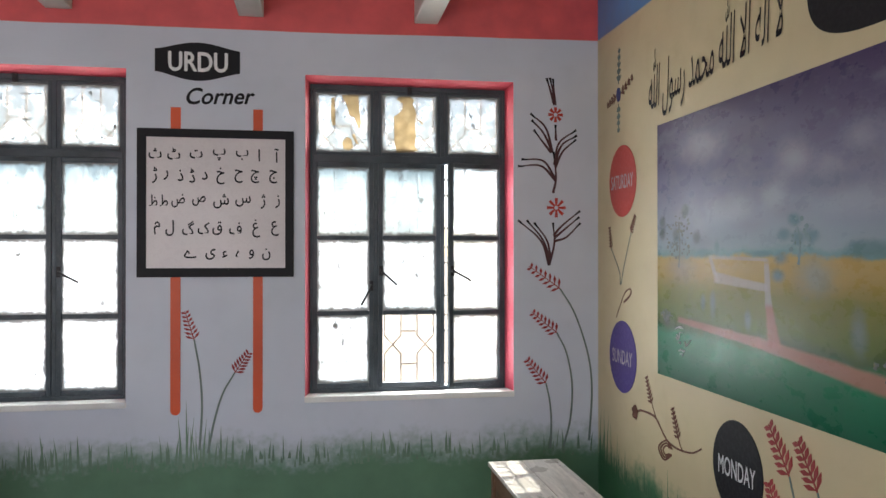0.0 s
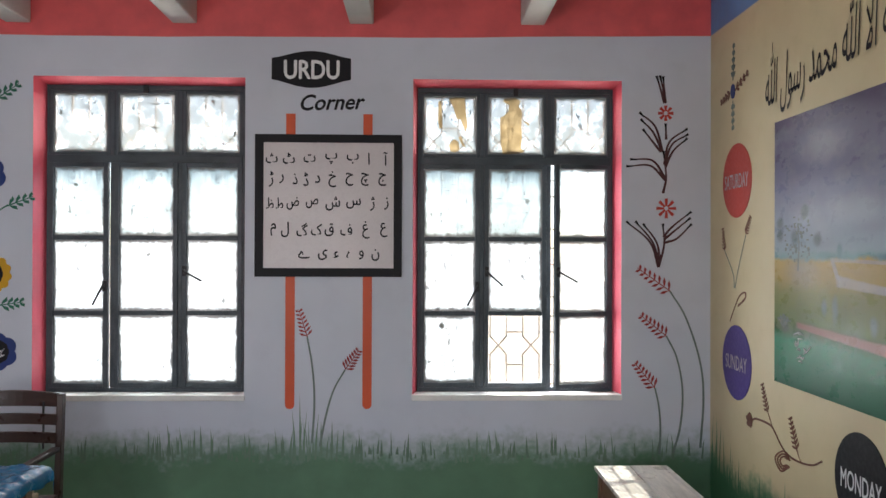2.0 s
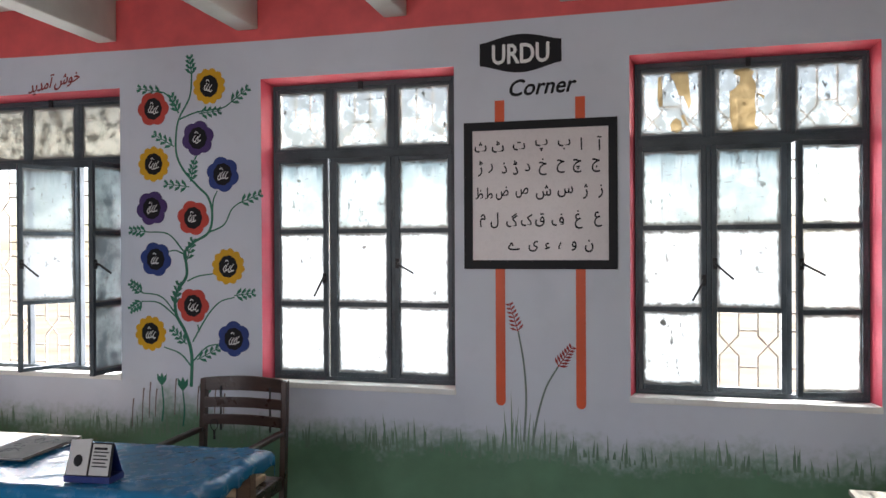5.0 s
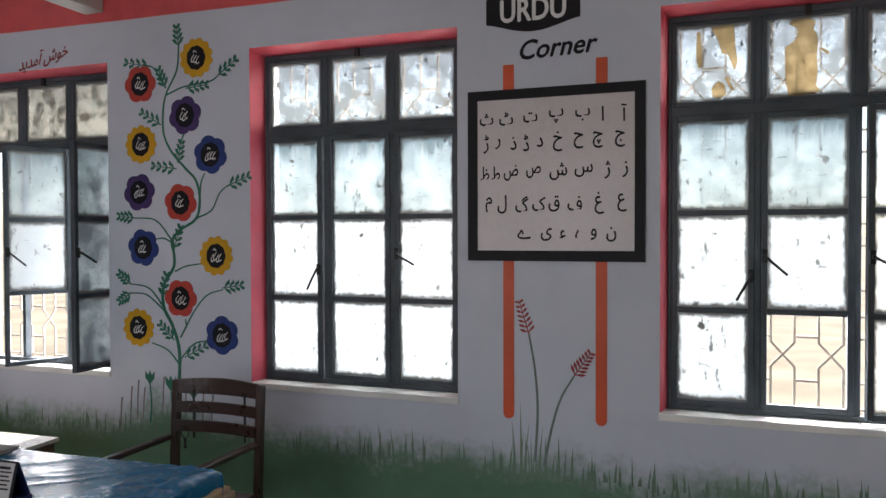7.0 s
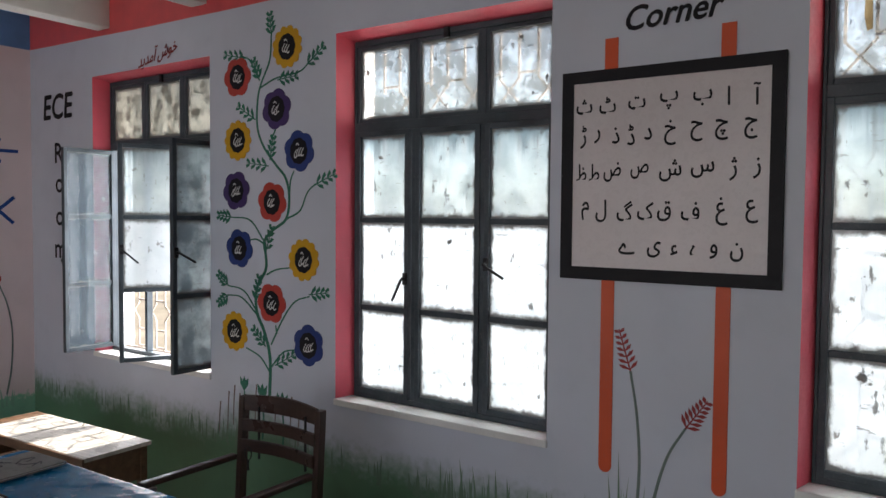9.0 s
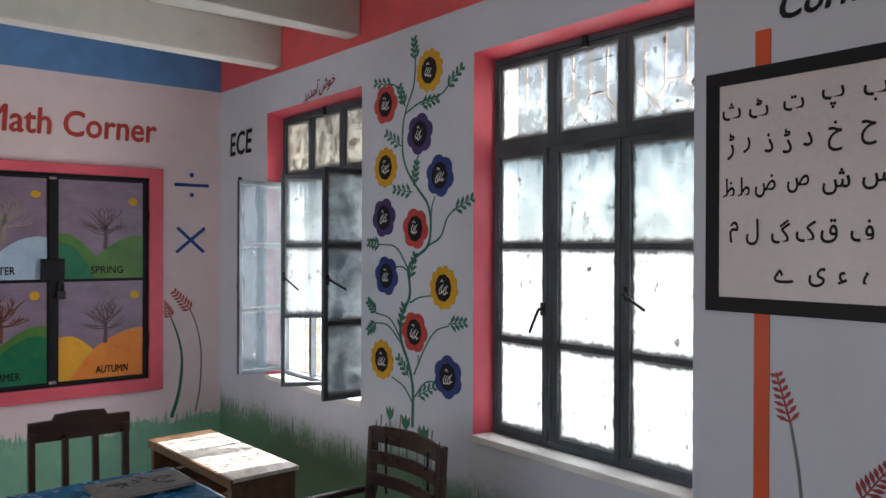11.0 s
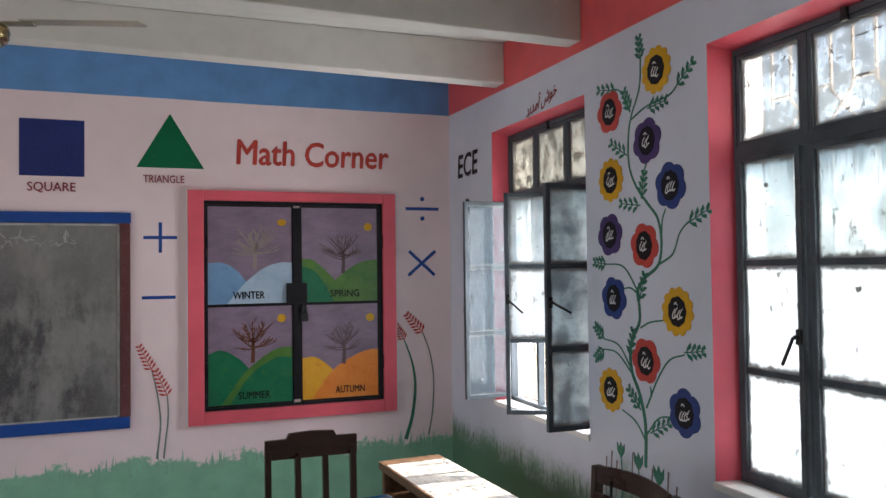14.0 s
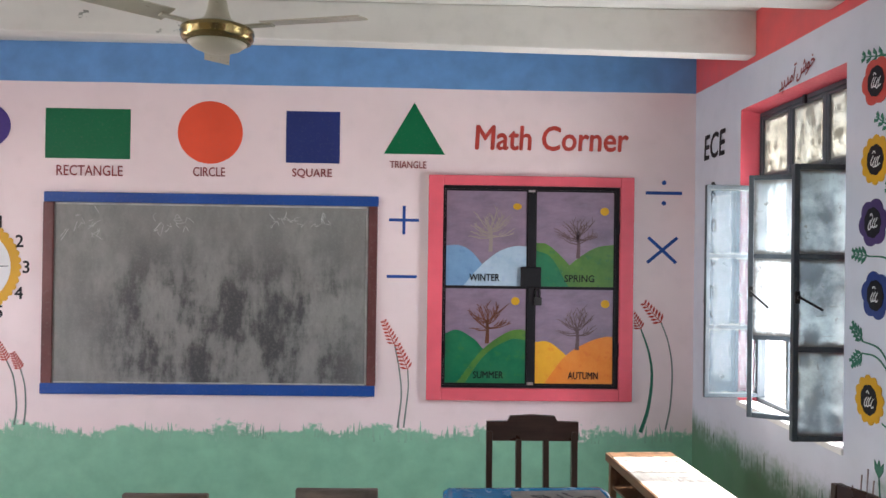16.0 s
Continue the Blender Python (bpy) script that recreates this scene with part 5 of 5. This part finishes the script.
def slate():
    m, n, l, b = nodes_of("chalky_slate")
    tc = n.new("ShaderNodeTexCoord")
    sep = n.new("ShaderNodeSeparateXYZ")
    l.new(tc.outputs["Object"], sep.inputs[0])
    a = grain(n, l, 2.4, 6, (1.7, 0.8, 1), rough=0.6)
    c = grain(n, l, 8, 8, (2.4, 0.9, 1), rough=0.7)
    d = grain(n, l, 60, 4)
    streak = grain(n, l, 9, 6, (0.25, 2.6, 1), rough=0.7)
    side = ramp(n, l, calc(n, l, "ABSOLUTE", calc(n, l, "ADD", sep.outputs[0], 3.4)), 1.3, 0.6, 0, 1, True)
    wiped = calc(n, l, "MULTIPLY", side, ramp(n, l, sep.outputs[1], 2.0, 1.35, 0.15, 1, True))
    ink = calc(n, l, "ADD", calc(n, l, "MULTIPLY", a, 0.6), calc(n, l, "ADD", calc(n, l, "MULTIPLY", c, 0.34), calc(n, l, "MULTIPLY", streak, 0.06)))
    dark = calc(n, l, "MULTIPLY", ramp(n, l, ink, 0.43, 0.58, 0, 1, True), calc(n, l, "ADD", calc(n, l, "MULTIPLY", wiped, 0.8), 0.1))
    tone = blend(n, l, ramp(n, l, c, 0.35, 0.68), (0.19, 0.19, 0.185), (0.27, 0.268, 0.255))
    tone = blend(n, l, dark, tone, (0.035, 0.036, 0.04))
    tone = blend(n, l, ramp(n, l, d, 0.5, 0.8, 0, 0.2), tone, (0.34, 0.34, 0.33))
    l.new(tone, b.inputs["Base Color"])
    b.inputs["Roughness"].default_value = 0.6
    bumped(n, l, b, d, 0.1, 0.003)
    return m


CHALK = paint("chalk_marks", (0.42, 0.42, 0.41), 0.9, 0.4, 30.0)
bb = thing("blackboard", "chalk-smeared grey blackboard in a blue and maroon frame", "blackboard", W)
part("slate", slab([(-4.69, 0.74), (-2.385, 0.74), (-2.385, 2.09), (-4.69, 2.09)], 0.012), slate(), bb, "smeared grey slate")
part("frame_bar", boxes(((-4.742, 2.075, 0.0), (-2.335, 2.148, 0.03)), bevel=0.006), BLUE_FRAME, bb, "blue top rail")
part("frame_bar", boxes(((-4.752, 0.690, 0.0), (-2.345, 0.768, 0.03)), bevel=0.006), BLUE_FRAME, bb, "blue bottom rail")
part("frame_bar", boxes(((-4.747, 0.768, 0.0), (-4.672, 2.075, 0.028)), bevel=0.006), MAROON, bb, "maroon side rail")
part("frame_bar", boxes(((-2.405, 0.768, 0.0), (-2.34, 2.075, 0.028)), bevel=0.006), MAROON, bb, "maroon side rail")
for lo, hi in (((-2.422, 0.775), (-2.408, 2.06)), ((-4.66, 2.058), (-2.42, 2.07)), ((-4.66, 0.77), (-2.42, 0.78))):
    part("edge_strip", boxes(((*lo, 0.004), (*hi, 0.018))), CHALK, bb, "pale chalk-dusted edge")
r = random.Random(8)
for k in range(46):
    zone = r.choice(((-4.62, 1.8, 0.28, 0.24), (-3.95, 1.86, 0.22, 0.1), (-3.2, 1.9, 0.5, 0.08)))
    u, v = zone[0] + r.random() * zone[2], zone[1] + r.random() * zone[3]
    part("chalk_mark", ribbon([(u, v), (u + r.uniform(-0.03, 0.04), v + r.uniform(-0.03, 0.05)), (u + r.uniform(0.0, 0.06), v + r.uniform(-0.02, 0.06))], 0.005, 0.004, 0.0128, 3), CHALK, bb)


# ---- desks ----
def desk(at, label, boards_across, length=1.24, depth=0.39, height=0.55):
    """A low school desk, its length along x: a plank top on an open book box and four legs."""
    root = thing("school_desk", label, "desk", at, group="school desks")
    if boards_across:
        cuts = [0, 0.10 * length, 0.40 * length, 0.68 * length, length]
        for a, b in zip(cuts, cuts[1:]):
            # sunlit planks get the pale wood, the unlit end board the dark one
            part("plank", boxes(((a + 0.004, 0.014, height - 0.022), (b - 0.004, depth, height)), bevel=0.003), DESK_TOP if a else DESK_BODY, root, "" if a else "end board coloured dark, as left out of the sun")
        part("edge_strip", boxes(((0, 0, height - 0.05), (length, 0.013, height - 0.002)), bevel=0.003), DESK_BODY, root, "brown front edge")
    else:
        for a, b in ((0, depth * 0.52), (depth * 0.52, depth)):
            part("plank", boxes(((0, a + 0.002, height - 0.022), (length, b - 0.002, height)), bevel=0.003), DESK_TOP, root)
    part("end_panel", boxes(((0.03, 0.03, height - 0.2), (0.05, depth - 0.03, height - 0.022)), bevel=0.002), DESK_BODY, root)
    part("end_panel", boxes(((length - 0.05, 0.03, height - 0.2), (length - 0.03, depth - 0.03, height - 0.022)), bevel=0.002), DESK_BODY, root)
    part("back_panel", boxes(((0.05, depth - 0.045, height - 0.2), (length - 0.05, depth - 0.03, height - 0.022)), bevel=0.002), DESK_BODY, root)
    part("book_shelf", boxes(((0.05, 0.03, height - 0.2), (length - 0.05, depth - 0.045, height - 0.185)), bevel=0.002), DESK_BODY, root)
    for x in (0.02, length - 0.06):
        for y in (0.015, depth - 0.055):
            part("leg", boxes(((x, y, GROUND), (x + 0.04, y + 0.04, height - 0.022)), bevel=0.004), DESK_BODY, root)
    part("stretcher", boxes(((0.06, depth / 2 - 0.015, 0.1), (length - 0.06, depth / 2 + 0.015, 0.14)), bevel=0.004), DESK_BODY, root)
    for x in (0.03, length - 0.05):
        part("stretcher", boxes(((x, 0.055, 0.1), (x + 0.022, depth - 0.055, 0.14)), bevel=0.004), DESK_BODY, root)
    return root


desk(pose(1.01, -0.885, 0, 0, 0, 3.0), "low wooden school desk, sunlit and worn, by the window", True, 1.115, 0.405)
desk(pose(6.585, -1.70, 0, 0, 0, 90), "low wooden school desk with a pale top by the wall", False)

# ---- table, cloth and what lies on it ----
TABLE = pose(2.45, -1.885, 0, 0, 0, 2.5)
table = thing("teacher_table", "plain wooden table under a blue plastic cloth", "table", TABLE)
TW, TD, TH = 1.28, 0.64, 0.752
part("tabletop", boxes(((0, 0, TH - 0.03), (TW, TD, TH)), bevel=0.004), DESK_BODY, table)
part("apron", boxes(((0.05, 0.04, TH - 0.13), (TW - 0.05, 0.06, TH - 0.03)), bevel=0.002), DESK_BODY, table)
part("apron", boxes(((0.05, TD - 0.06, TH - 0.13), (TW - 0.05, TD - 0.04, TH - 0.03)), bevel=0.002), DESK_BODY, table)
for x in (0.04, TW - 0.1):
    for y in (0.035, TD - 0.095):
        part("leg", boxes(((x, y, GROUND), (x + 0.06, y + 0.06, TH - 0.03)), bevel=0.005), DESK_BODY, table)


def cloth_mesh():
    """A plastic sheet: flat on the top with creases, turned down past the edges in uneven folds."""
    bm = bmesh.new()
    nx, ny = 120, 72
    over = 0.05
    grid = []
    for j in range(ny + 1):
        row = []
        for i in range(nx + 1):
            x, y = -over + (TW + 2 * over) * i / nx, -over + (TD + 2 * over) * j / ny
            ox, oy = max(-x, x - TW, 0), max(-y, y - TD, 0)
            fold_a = 1 - abs(noise.noise((x * 3.1 + y * 2.0, y * 3.4, 3.0))) * 3.2
            fold_b = 1 - abs(noise.noise((x * 4.6 - y * 5.2, y * 2.1, 8.0))) * 3.6
            crease = max(fold_a, 0.0) ** 3 * 0.0035 + max(fold_b, 0.0) ** 3 * 0.003
            near = max(0.0, 1 - min(TW - x, 0.5) / 0.5) if x < TW else 1.0
            rumple = abs(noise.noise((x * 24, y * 19, 5.0))) * 0.022 * near ** 3 + abs(noise.noise((x * 9 - y * 15, y * 6, 9.0))) * 0.012 * near ** 2
            z = TH + 0.004 + abs(crease) * (0.8 + 1.2 * near) + rumple
            drop = ox + oy
            px, py = x, y
            if drop > 0:
                fold = noise.noise((x * 13, y * 13, 7.0))
                z = TH + 0.005 - drop * (1.15 + 0.5 * fold)
                px = min(max(x, -0.008), TW + 0.008) + (0.012 * fold + 0.012) * (1 if x > TW else -1 if x < 0 else 0)
                py = min(max(y, -0.008), TD + 0.008) + (0.012 * fold + 0.012) * (1 if y > TD else -1 if y < 0 else 0)
            row.append(bm.verts.new((px, py, z)))
        grid.append(row)
    for j in range(ny):
        for i in range(nx):
            f = bm.faces.new((grid[j][i], grid[j][i + 1], grid[j + 1][i + 1], grid[j + 1][i]))
            f.smooth = True
    return bm


cloth = part("tablecloth", cloth_mesh(), CLOTH, at=TABLE)
solid = cloth.modifiers.new("thickness", "SOLIDIFY")
solid.thickness, solid.offset = 0.0015, 1
tagged(cloth, "creased shiny blue plastic sheet over the table", "tablecloth")

GREY_COVER = scumble("grey_file_cover", (0.16, 0.155, 0.15), (0.23, 0.22, 0.21), (0.12, 0.115, 0.11), 9.0, (1, 1, 1), 0.7)
GREY_COVER.node_tree.nodes["Principled BSDF"].inputs["Specular IOR Level"].default_value = 0.15
PAPER = paint("paper", (0.55, 0.54, 0.53), 0.6, 0.1)
register = thing("register_book", "grey bound register with dark scribbles on the cloth", "book", pose(2.56, -1.64, 0.768, 0, 0, 4))
part("cover", boxes(((0, 0, 0), (0.245, 0.37, 0.004)), bevel=0.0015), GREY_COVER, register)
part("pages", boxes(((0.004, 0.006, 0.004), (0.239, 0.364, 0.009))), PAPER, register)
part("cover", boxes(((0, 0, 0.009), (0.245, 0.37, 0.013)), bevel=0.0015), GREY_COVER, register)
r = random.Random(5)
for k in range(9):
    a, b = r.uniform(0.05, 0.19), r.uniform(0.08, 0.29)
    part("scribble", ribbon([(a, b), (a + r.uniform(-0.05, 0.05), b + r.uniform(-0.05, 0.05)), (a + r.uniform(-0.06, 0.06), b + r.uniform(-0.03, 0.06))], 0.007, 0.005, 0.0142, 5), BLACK, register)

cal = thing("desk_calendar", "standing desk calendar, white page beside a dark one", "calendar", pose(3.158, -1.80, 0.762, 0, 0, 4) @ Matrix.Diagonal((0.83, 0.83, 0.83, 1)))
lean = pose(0, 0, 0.012, 72, 0, 0)
bm = slab([(0.0, 0.0), (0.235, 0.0), (0.225, 0.17), (0.01, 0.17)], 0.004)
part("front_board", bm, BLACK, cal, at=lean)
part("page", slab([(0.008, 0.02), (0.112, 0.02), (0.112, 0.185), (0.008, 0.178)], 0.007), PAPER, cal, "white page with a round black emblem", lean)
part("emblem", slab(ring(0.06, 0.085, 0.022, 0.027, 9, 0.12, 36), 0.009), BLACK, cal, at=lean)
part("page", slab([(0.124, 0.022), (0.222, 0.022), (0.216, 0.162), (0.124, 0.162)], 0.007), PAPER, cal, at=lean)
for k in range(6):
    part("print_line", ribbon([(0.134, 0.142 - k * 0.016), (0.2 + 0.01 * (k % 2), 0.142 - k * 0.016)], 0.006 if k else 0.011, 0.006 if k else 0.011, 0.0085), BLACK, cal, at=lean)
part("back_board", slab([(0.0, 0.0), (0.235, 0.0), (0.225, 0.165), (0.01, 0.165)], 0.004), NAVY, cal, "dark blue back board", Matrix.Translation((0, 0.108, 0.012)) @ Matrix.Rotation(radians(108), 4, "X"))
part("foot_board", boxes(((0.0, -0.006, 0.0), (0.235, 0.11, 0.03)), bevel=0.002), NAVY, cal, "dark blue card base")


# ---- chairs ----
def curved_slat(w, z0, z1, bow, thick, y=0.0, n=12, crest=0.0):
    """A bent back slat, bowed away from the sitter."""
    bm = bmesh.new()
    rings = []
    for i in range(n + 1):
        t = i / n
        x = w * t
        b = y + bow * math.sin(math.pi * t)
        c = crest * math.sin(math.pi * t)
        rings.append([bm.verts.new(p) for p in ((x, b, z0), (x, b + thick, z0), (x, b + thick, z1 + c), (x, b, z1 + c))])
    for a, b in zip(rings, rings[1:]):
        for k in range(4):
            bm.faces.new((a[k], a[(k + 1) % 4], b[(k + 1) % 4], b[k]))
    bm.faces.new(rings[0])
    bm.faces.new(list(reversed(rings[-1])))
    bmesh.ops.recalc_face_normals(bm, faces=bm.faces)
    bmesh.ops.bevel(bm, geom=[e for e in bm.edges if len(e.link_faces) == 2 and e.calc_face_angle() > 1.0], offset=0.003, segments=2, affect="EDGES")
    return bm


def sloped_post(x, y0, y1, z0, z1, s=0.04):
    bm = bmesh.new()
    box(bm, (x, y0, z0), (x + s * 0.8, y0 + s, z1), 0.004)
    for v in bm.verts:
        v.co.y += (y1 - y0) * max(0, (v.co.z - 0.42)) / (z1 - 0.42)
    return bm


def armchair(at, label):
    """Ladder-back armchair: sitter looks along -y; width along x."""
    root = thing("armchair", label, "chair", at)
    w = 0.51
    for x in (0, w - 0.035):
        part("back_post", sloped_post(x, 0.0, 0.06, GROUND, 0.94), TEAK_UP, root)
        part("leg", boxes(((x, -0.44, GROUND), (x + 0.035, -0.40, 0.655)), bevel=0.004), TEAK_UP, root)
        part("armrest", boxes(((x - 0.002, -0.47, 0.66), (x + 0.038, 0.02, 0.685)), bevel=0.008), TEAK, root, "worn flat armrest")
        part("stretcher", boxes(((x + 0.008, -0.40, 0.16), (x + 0.027, 0.0, 0.195)), bevel=0.003), TEAK, root)
        part("side_rail", boxes(((x + 0.006, -0.40, 0.38), (x + 0.029, 0.0, 0.43)), bevel=0.003), TEAK, root)
    for z0, z1, y in ((0.875, 0.945, 0.062), (0.785, 0.84, 0.048), (0.695, 0.75, 0.034)):
        part("back_slat", curved_slat(w - 0.05, z0, z1, 0.035, 0.016, y, crest=0.01 if z0 > 0.85 else 0.0), TEAK, root, at=pose(0.025, 0, 0))
    for x in (0.11, 0.40):
        part("back_rod", boxes(((x, 0.072, 0.66), (x + 0.008, 0.08, 0.9))), IRON, root)
    part("seat", boxes(((0.0, -0.45, 0.43), (w, 0.0, 0.45)), bevel=0.006), TEAK, root)
    part("front_rail", boxes(((0.035, -0.43, 0.38), (w - 0.035, -0.41, 0.43)), bevel=0.003), TEAK, root)
    return root


armchair(pose(2.962, -0.60, 0, 0, 0, 1.5), "dark wooden ladder-back armchair beside the blue table")


keys = thing("key_ring", "small dark key ring hanging on the chair back", "keys", pose(3.065, -0.575, 0.70))
loop = [(0.022 * math.sin(2 * math.pi * k / 16), 0.03 * math.cos(2 * math.pi * k / 16)) for k in range(17)]
part("ring", ribbon(loop, 0.004, 0.004, 0.003, 1), IRON, keys, at=pose(0, 0, 0, 90, 0, 0))
for k in range(2):
    part("key", slab([(-0.006, 0), (0.006, 0), (0.006, -0.018), (0.003, -0.02), (0.003, -0.05), (-0.003, -0.05), (-0.003, -0.02), (-0.006, -0.018)], 0.003), IRON, keys, at=pose(0.004 * k, -0.004 * k, -0.028, 90, 12 * k - 6, 0))
pad = bmesh.new()
box(pad, (0, 0, 0), (0.24, 0.3, 0.035), 0.012)
box(pad, (0.012, 0.01, 0.035), (0.225, 0.285, 0.058), 0.010)
tagged(part("folded_cloth", pad, paint("beige_cloth", (0.50, 0.38, 0.25), 0.85, 0.25, 16.0, 0.5), at=pose(3.20, -0.98, 0.452, 0, 0, 4)), "folded beige cloth lying on the armchair seat", "cloth")


def splat_chair(at, label, group=""):
    """Upright chair with a stepped top rail and upright splats; sitter looks along -y."""
    root = thing("wooden_chair", label, "chair", at, group)
    w, h = 0.485, 0.87
    for x in (0, w - 0.036):
        part("back_post", sloped_post(x, 0.0, 0.03, GROUND, h - 0.06), TEAK_UP, root)
        part("leg", boxes(((x, -0.42, GROUND), (x + 0.036, -0.384, 0.43)), bevel=0.004), TEAK_UP, root)
        part("stretcher", boxes(((x + 0.008, -0.385, 0.15), (x + 0.028, 0.0, 0.18)), bevel=0.003), TEAK, root)
        part("side_rail", boxes(((x + 0.008, -0.385, 0.37), (x + 0.028, 0.0, 0.43)), bevel=0.003), TEAK, root)
    rail = [(0, h - 0.11), (w, h - 0.11), (w, h - 0.01), (w - 0.11, h - 0.008), (w - 0.125, h + 0.02), (w / 2, h + 0.026), (0.125, h + 0.02), (0.11, h - 0.008), (0, h - 0.01)]
    part("top_rail", slab(rail, 0.026), TEAK, root, "stepped dark top rail", Matrix.Translation((0, 0.062, 0)) @ Matrix.Rotation(radians(90), 4, "X"))
    for x in (0.155, 0.30):
        part("splat", sloped_post(x, 0.008, 0.034, 0.43, h - 0.1, 0.038), TEAK_UP, root)
    part("seat", boxes(((0.0, -0.43, 0.43), (w, 0.0, 0.452)), bevel=0.006), TEAK, root)
    part("front_rail", boxes(((0.036, -0.412, 0.37), (w - 0.036, -0.392, 0.43)), bevel=0.003), TEAK, root)
    return root


splat_chair(pose(1.66, -1.66, 0, 0, 0, 90), "dark wooden chair with stepped top rail behind the table")


def low_chair(at, label):
    root = thing("student_chair", label, "chair", at, "student chairs")
    w, h = 0.34, 0.755
    for x in (0.02, w - 0.05):
        part("back_post", sloped_post(x, 0.0, 0.05, GROUND, h - 0.03, 0.03), GREY_WOOD, root)
        part("leg", boxes(((x, -0.34, GROUND), (x + 0.026, -0.31, 0.38)), bevel=0.003), GREY_WOOD, root)
        part("side_rail", boxes(((x + 0.004, -0.31, 0.33), (x + 0.022, 0.0, 0.38)), bevel=0.003), GREY_WOOD, root)
    part("top_rail", curved_slat(w, h - 0.13, h, 0.03, 0.03, 0.04, crest=0.008), GREY_WOOD, root)
    part("seat", boxes(((0.0, -0.35, 0.38), (w, 0.0, 0.4)), bevel=0.006), GREY_WOOD, root)
    return root


low_chair(pose(2.48, -2.86, 0, 0, 0, -90), "small brown wooden chair in front of the blackboard")
low_chair(pose(2.40, -2.18, 0.0, 0, 0, -90), "small brown wooden chair in front of the blackboard")

# ---- ceiling fan ----
BRASS = paint("tarnished_brass", (0.30, 0.23, 0.10), 0.2, 0.15, 20.0, 0.1, 0.9)
FAN_CREAM = paint("fan_enamel", (0.46, 0.43, 0.34), 0.35, 0.06, dirt=(0.4, 0.37, 0.3))


def turned(profile, n=40):
    """A body of revolution about z from (radius, height) pairs."""
    bm = bmesh.new()
    rows = [[bm.verts.new((r * math.cos(2 * math.pi * k / n), r * math.sin(2 * math.pi * k / n), z)) for k in range(n)] for r, z in profile]
    for a, b in zip(rows, rows[1:]):
        for k in range(n):
            f = bm.faces.new((a[k], a[(k + 1) % n], b[(k + 1) % n], b[k]))
            f.smooth = True
    bm.faces.new(list(reversed(rows[0])))
    bm.faces.new(rows[-1])
    bmesh.ops.recalc_face_normals(bm, faces=bm.faces)
    return bm


fan = thing("ceiling_fan", "cream ceiling fan motor with a brass rim on a rod", "fan", pose(2.853, -2.767, 2.457))
part("motor_bowl", turned([(0.02, 0.0), (0.05, 0.004), (0.085, 0.018), (0.105, 0.035)]), FAN_CREAM, fan)
part("brass_rim", turned([(0.105, 0.035), (0.122, 0.042), (0.13, 0.055), (0.128, 0.066), (0.132, 0.072), (0.13, 0.085), (0.112, 0.094)]), BRASS, fan, "shiny brass rim")
part("motor_cover", turned([(0.112, 0.094), (0.075, 0.108), (0.05, 0.125), (0.04, 0.15), (0.032, 0.19)]), FAN_CREAM, fan)
part("rod", turned([(0.028, 0.19), (0.028, CEIL - 2.457 - 0.02)], 20), FAN_CREAM, fan)
part("canopy", turned([(0.03, CEIL - 2.60), (0.06, CEIL - 2.52), (0.065, CEIL - 2.45)], 24), FAN_CREAM, fan)
for k in range(3):
    turn = Matrix.Rotation(radians(195 + 120 * k), 4, "Z")
    part("blade_arm", boxes(((0.10, -0.016, 0.088), (0.22, 0.016, 0.096)), bevel=0.002), FAN_CREAM, fan, at=turn)
    blade = bmesh.new()
    box(blade, (0.19, -0.052, 0.096), (0.56, 0.052, 0.101), 0.0015)
    bmesh.ops.rotate(blade, verts=blade.verts, cent=(0.3, 0, 0.098), matrix=Matrix.Rotation(radians(9), 3, "X"))
    part("blade", blade, FAN_CREAM, fan, "cream sheet-metal blade", turn)
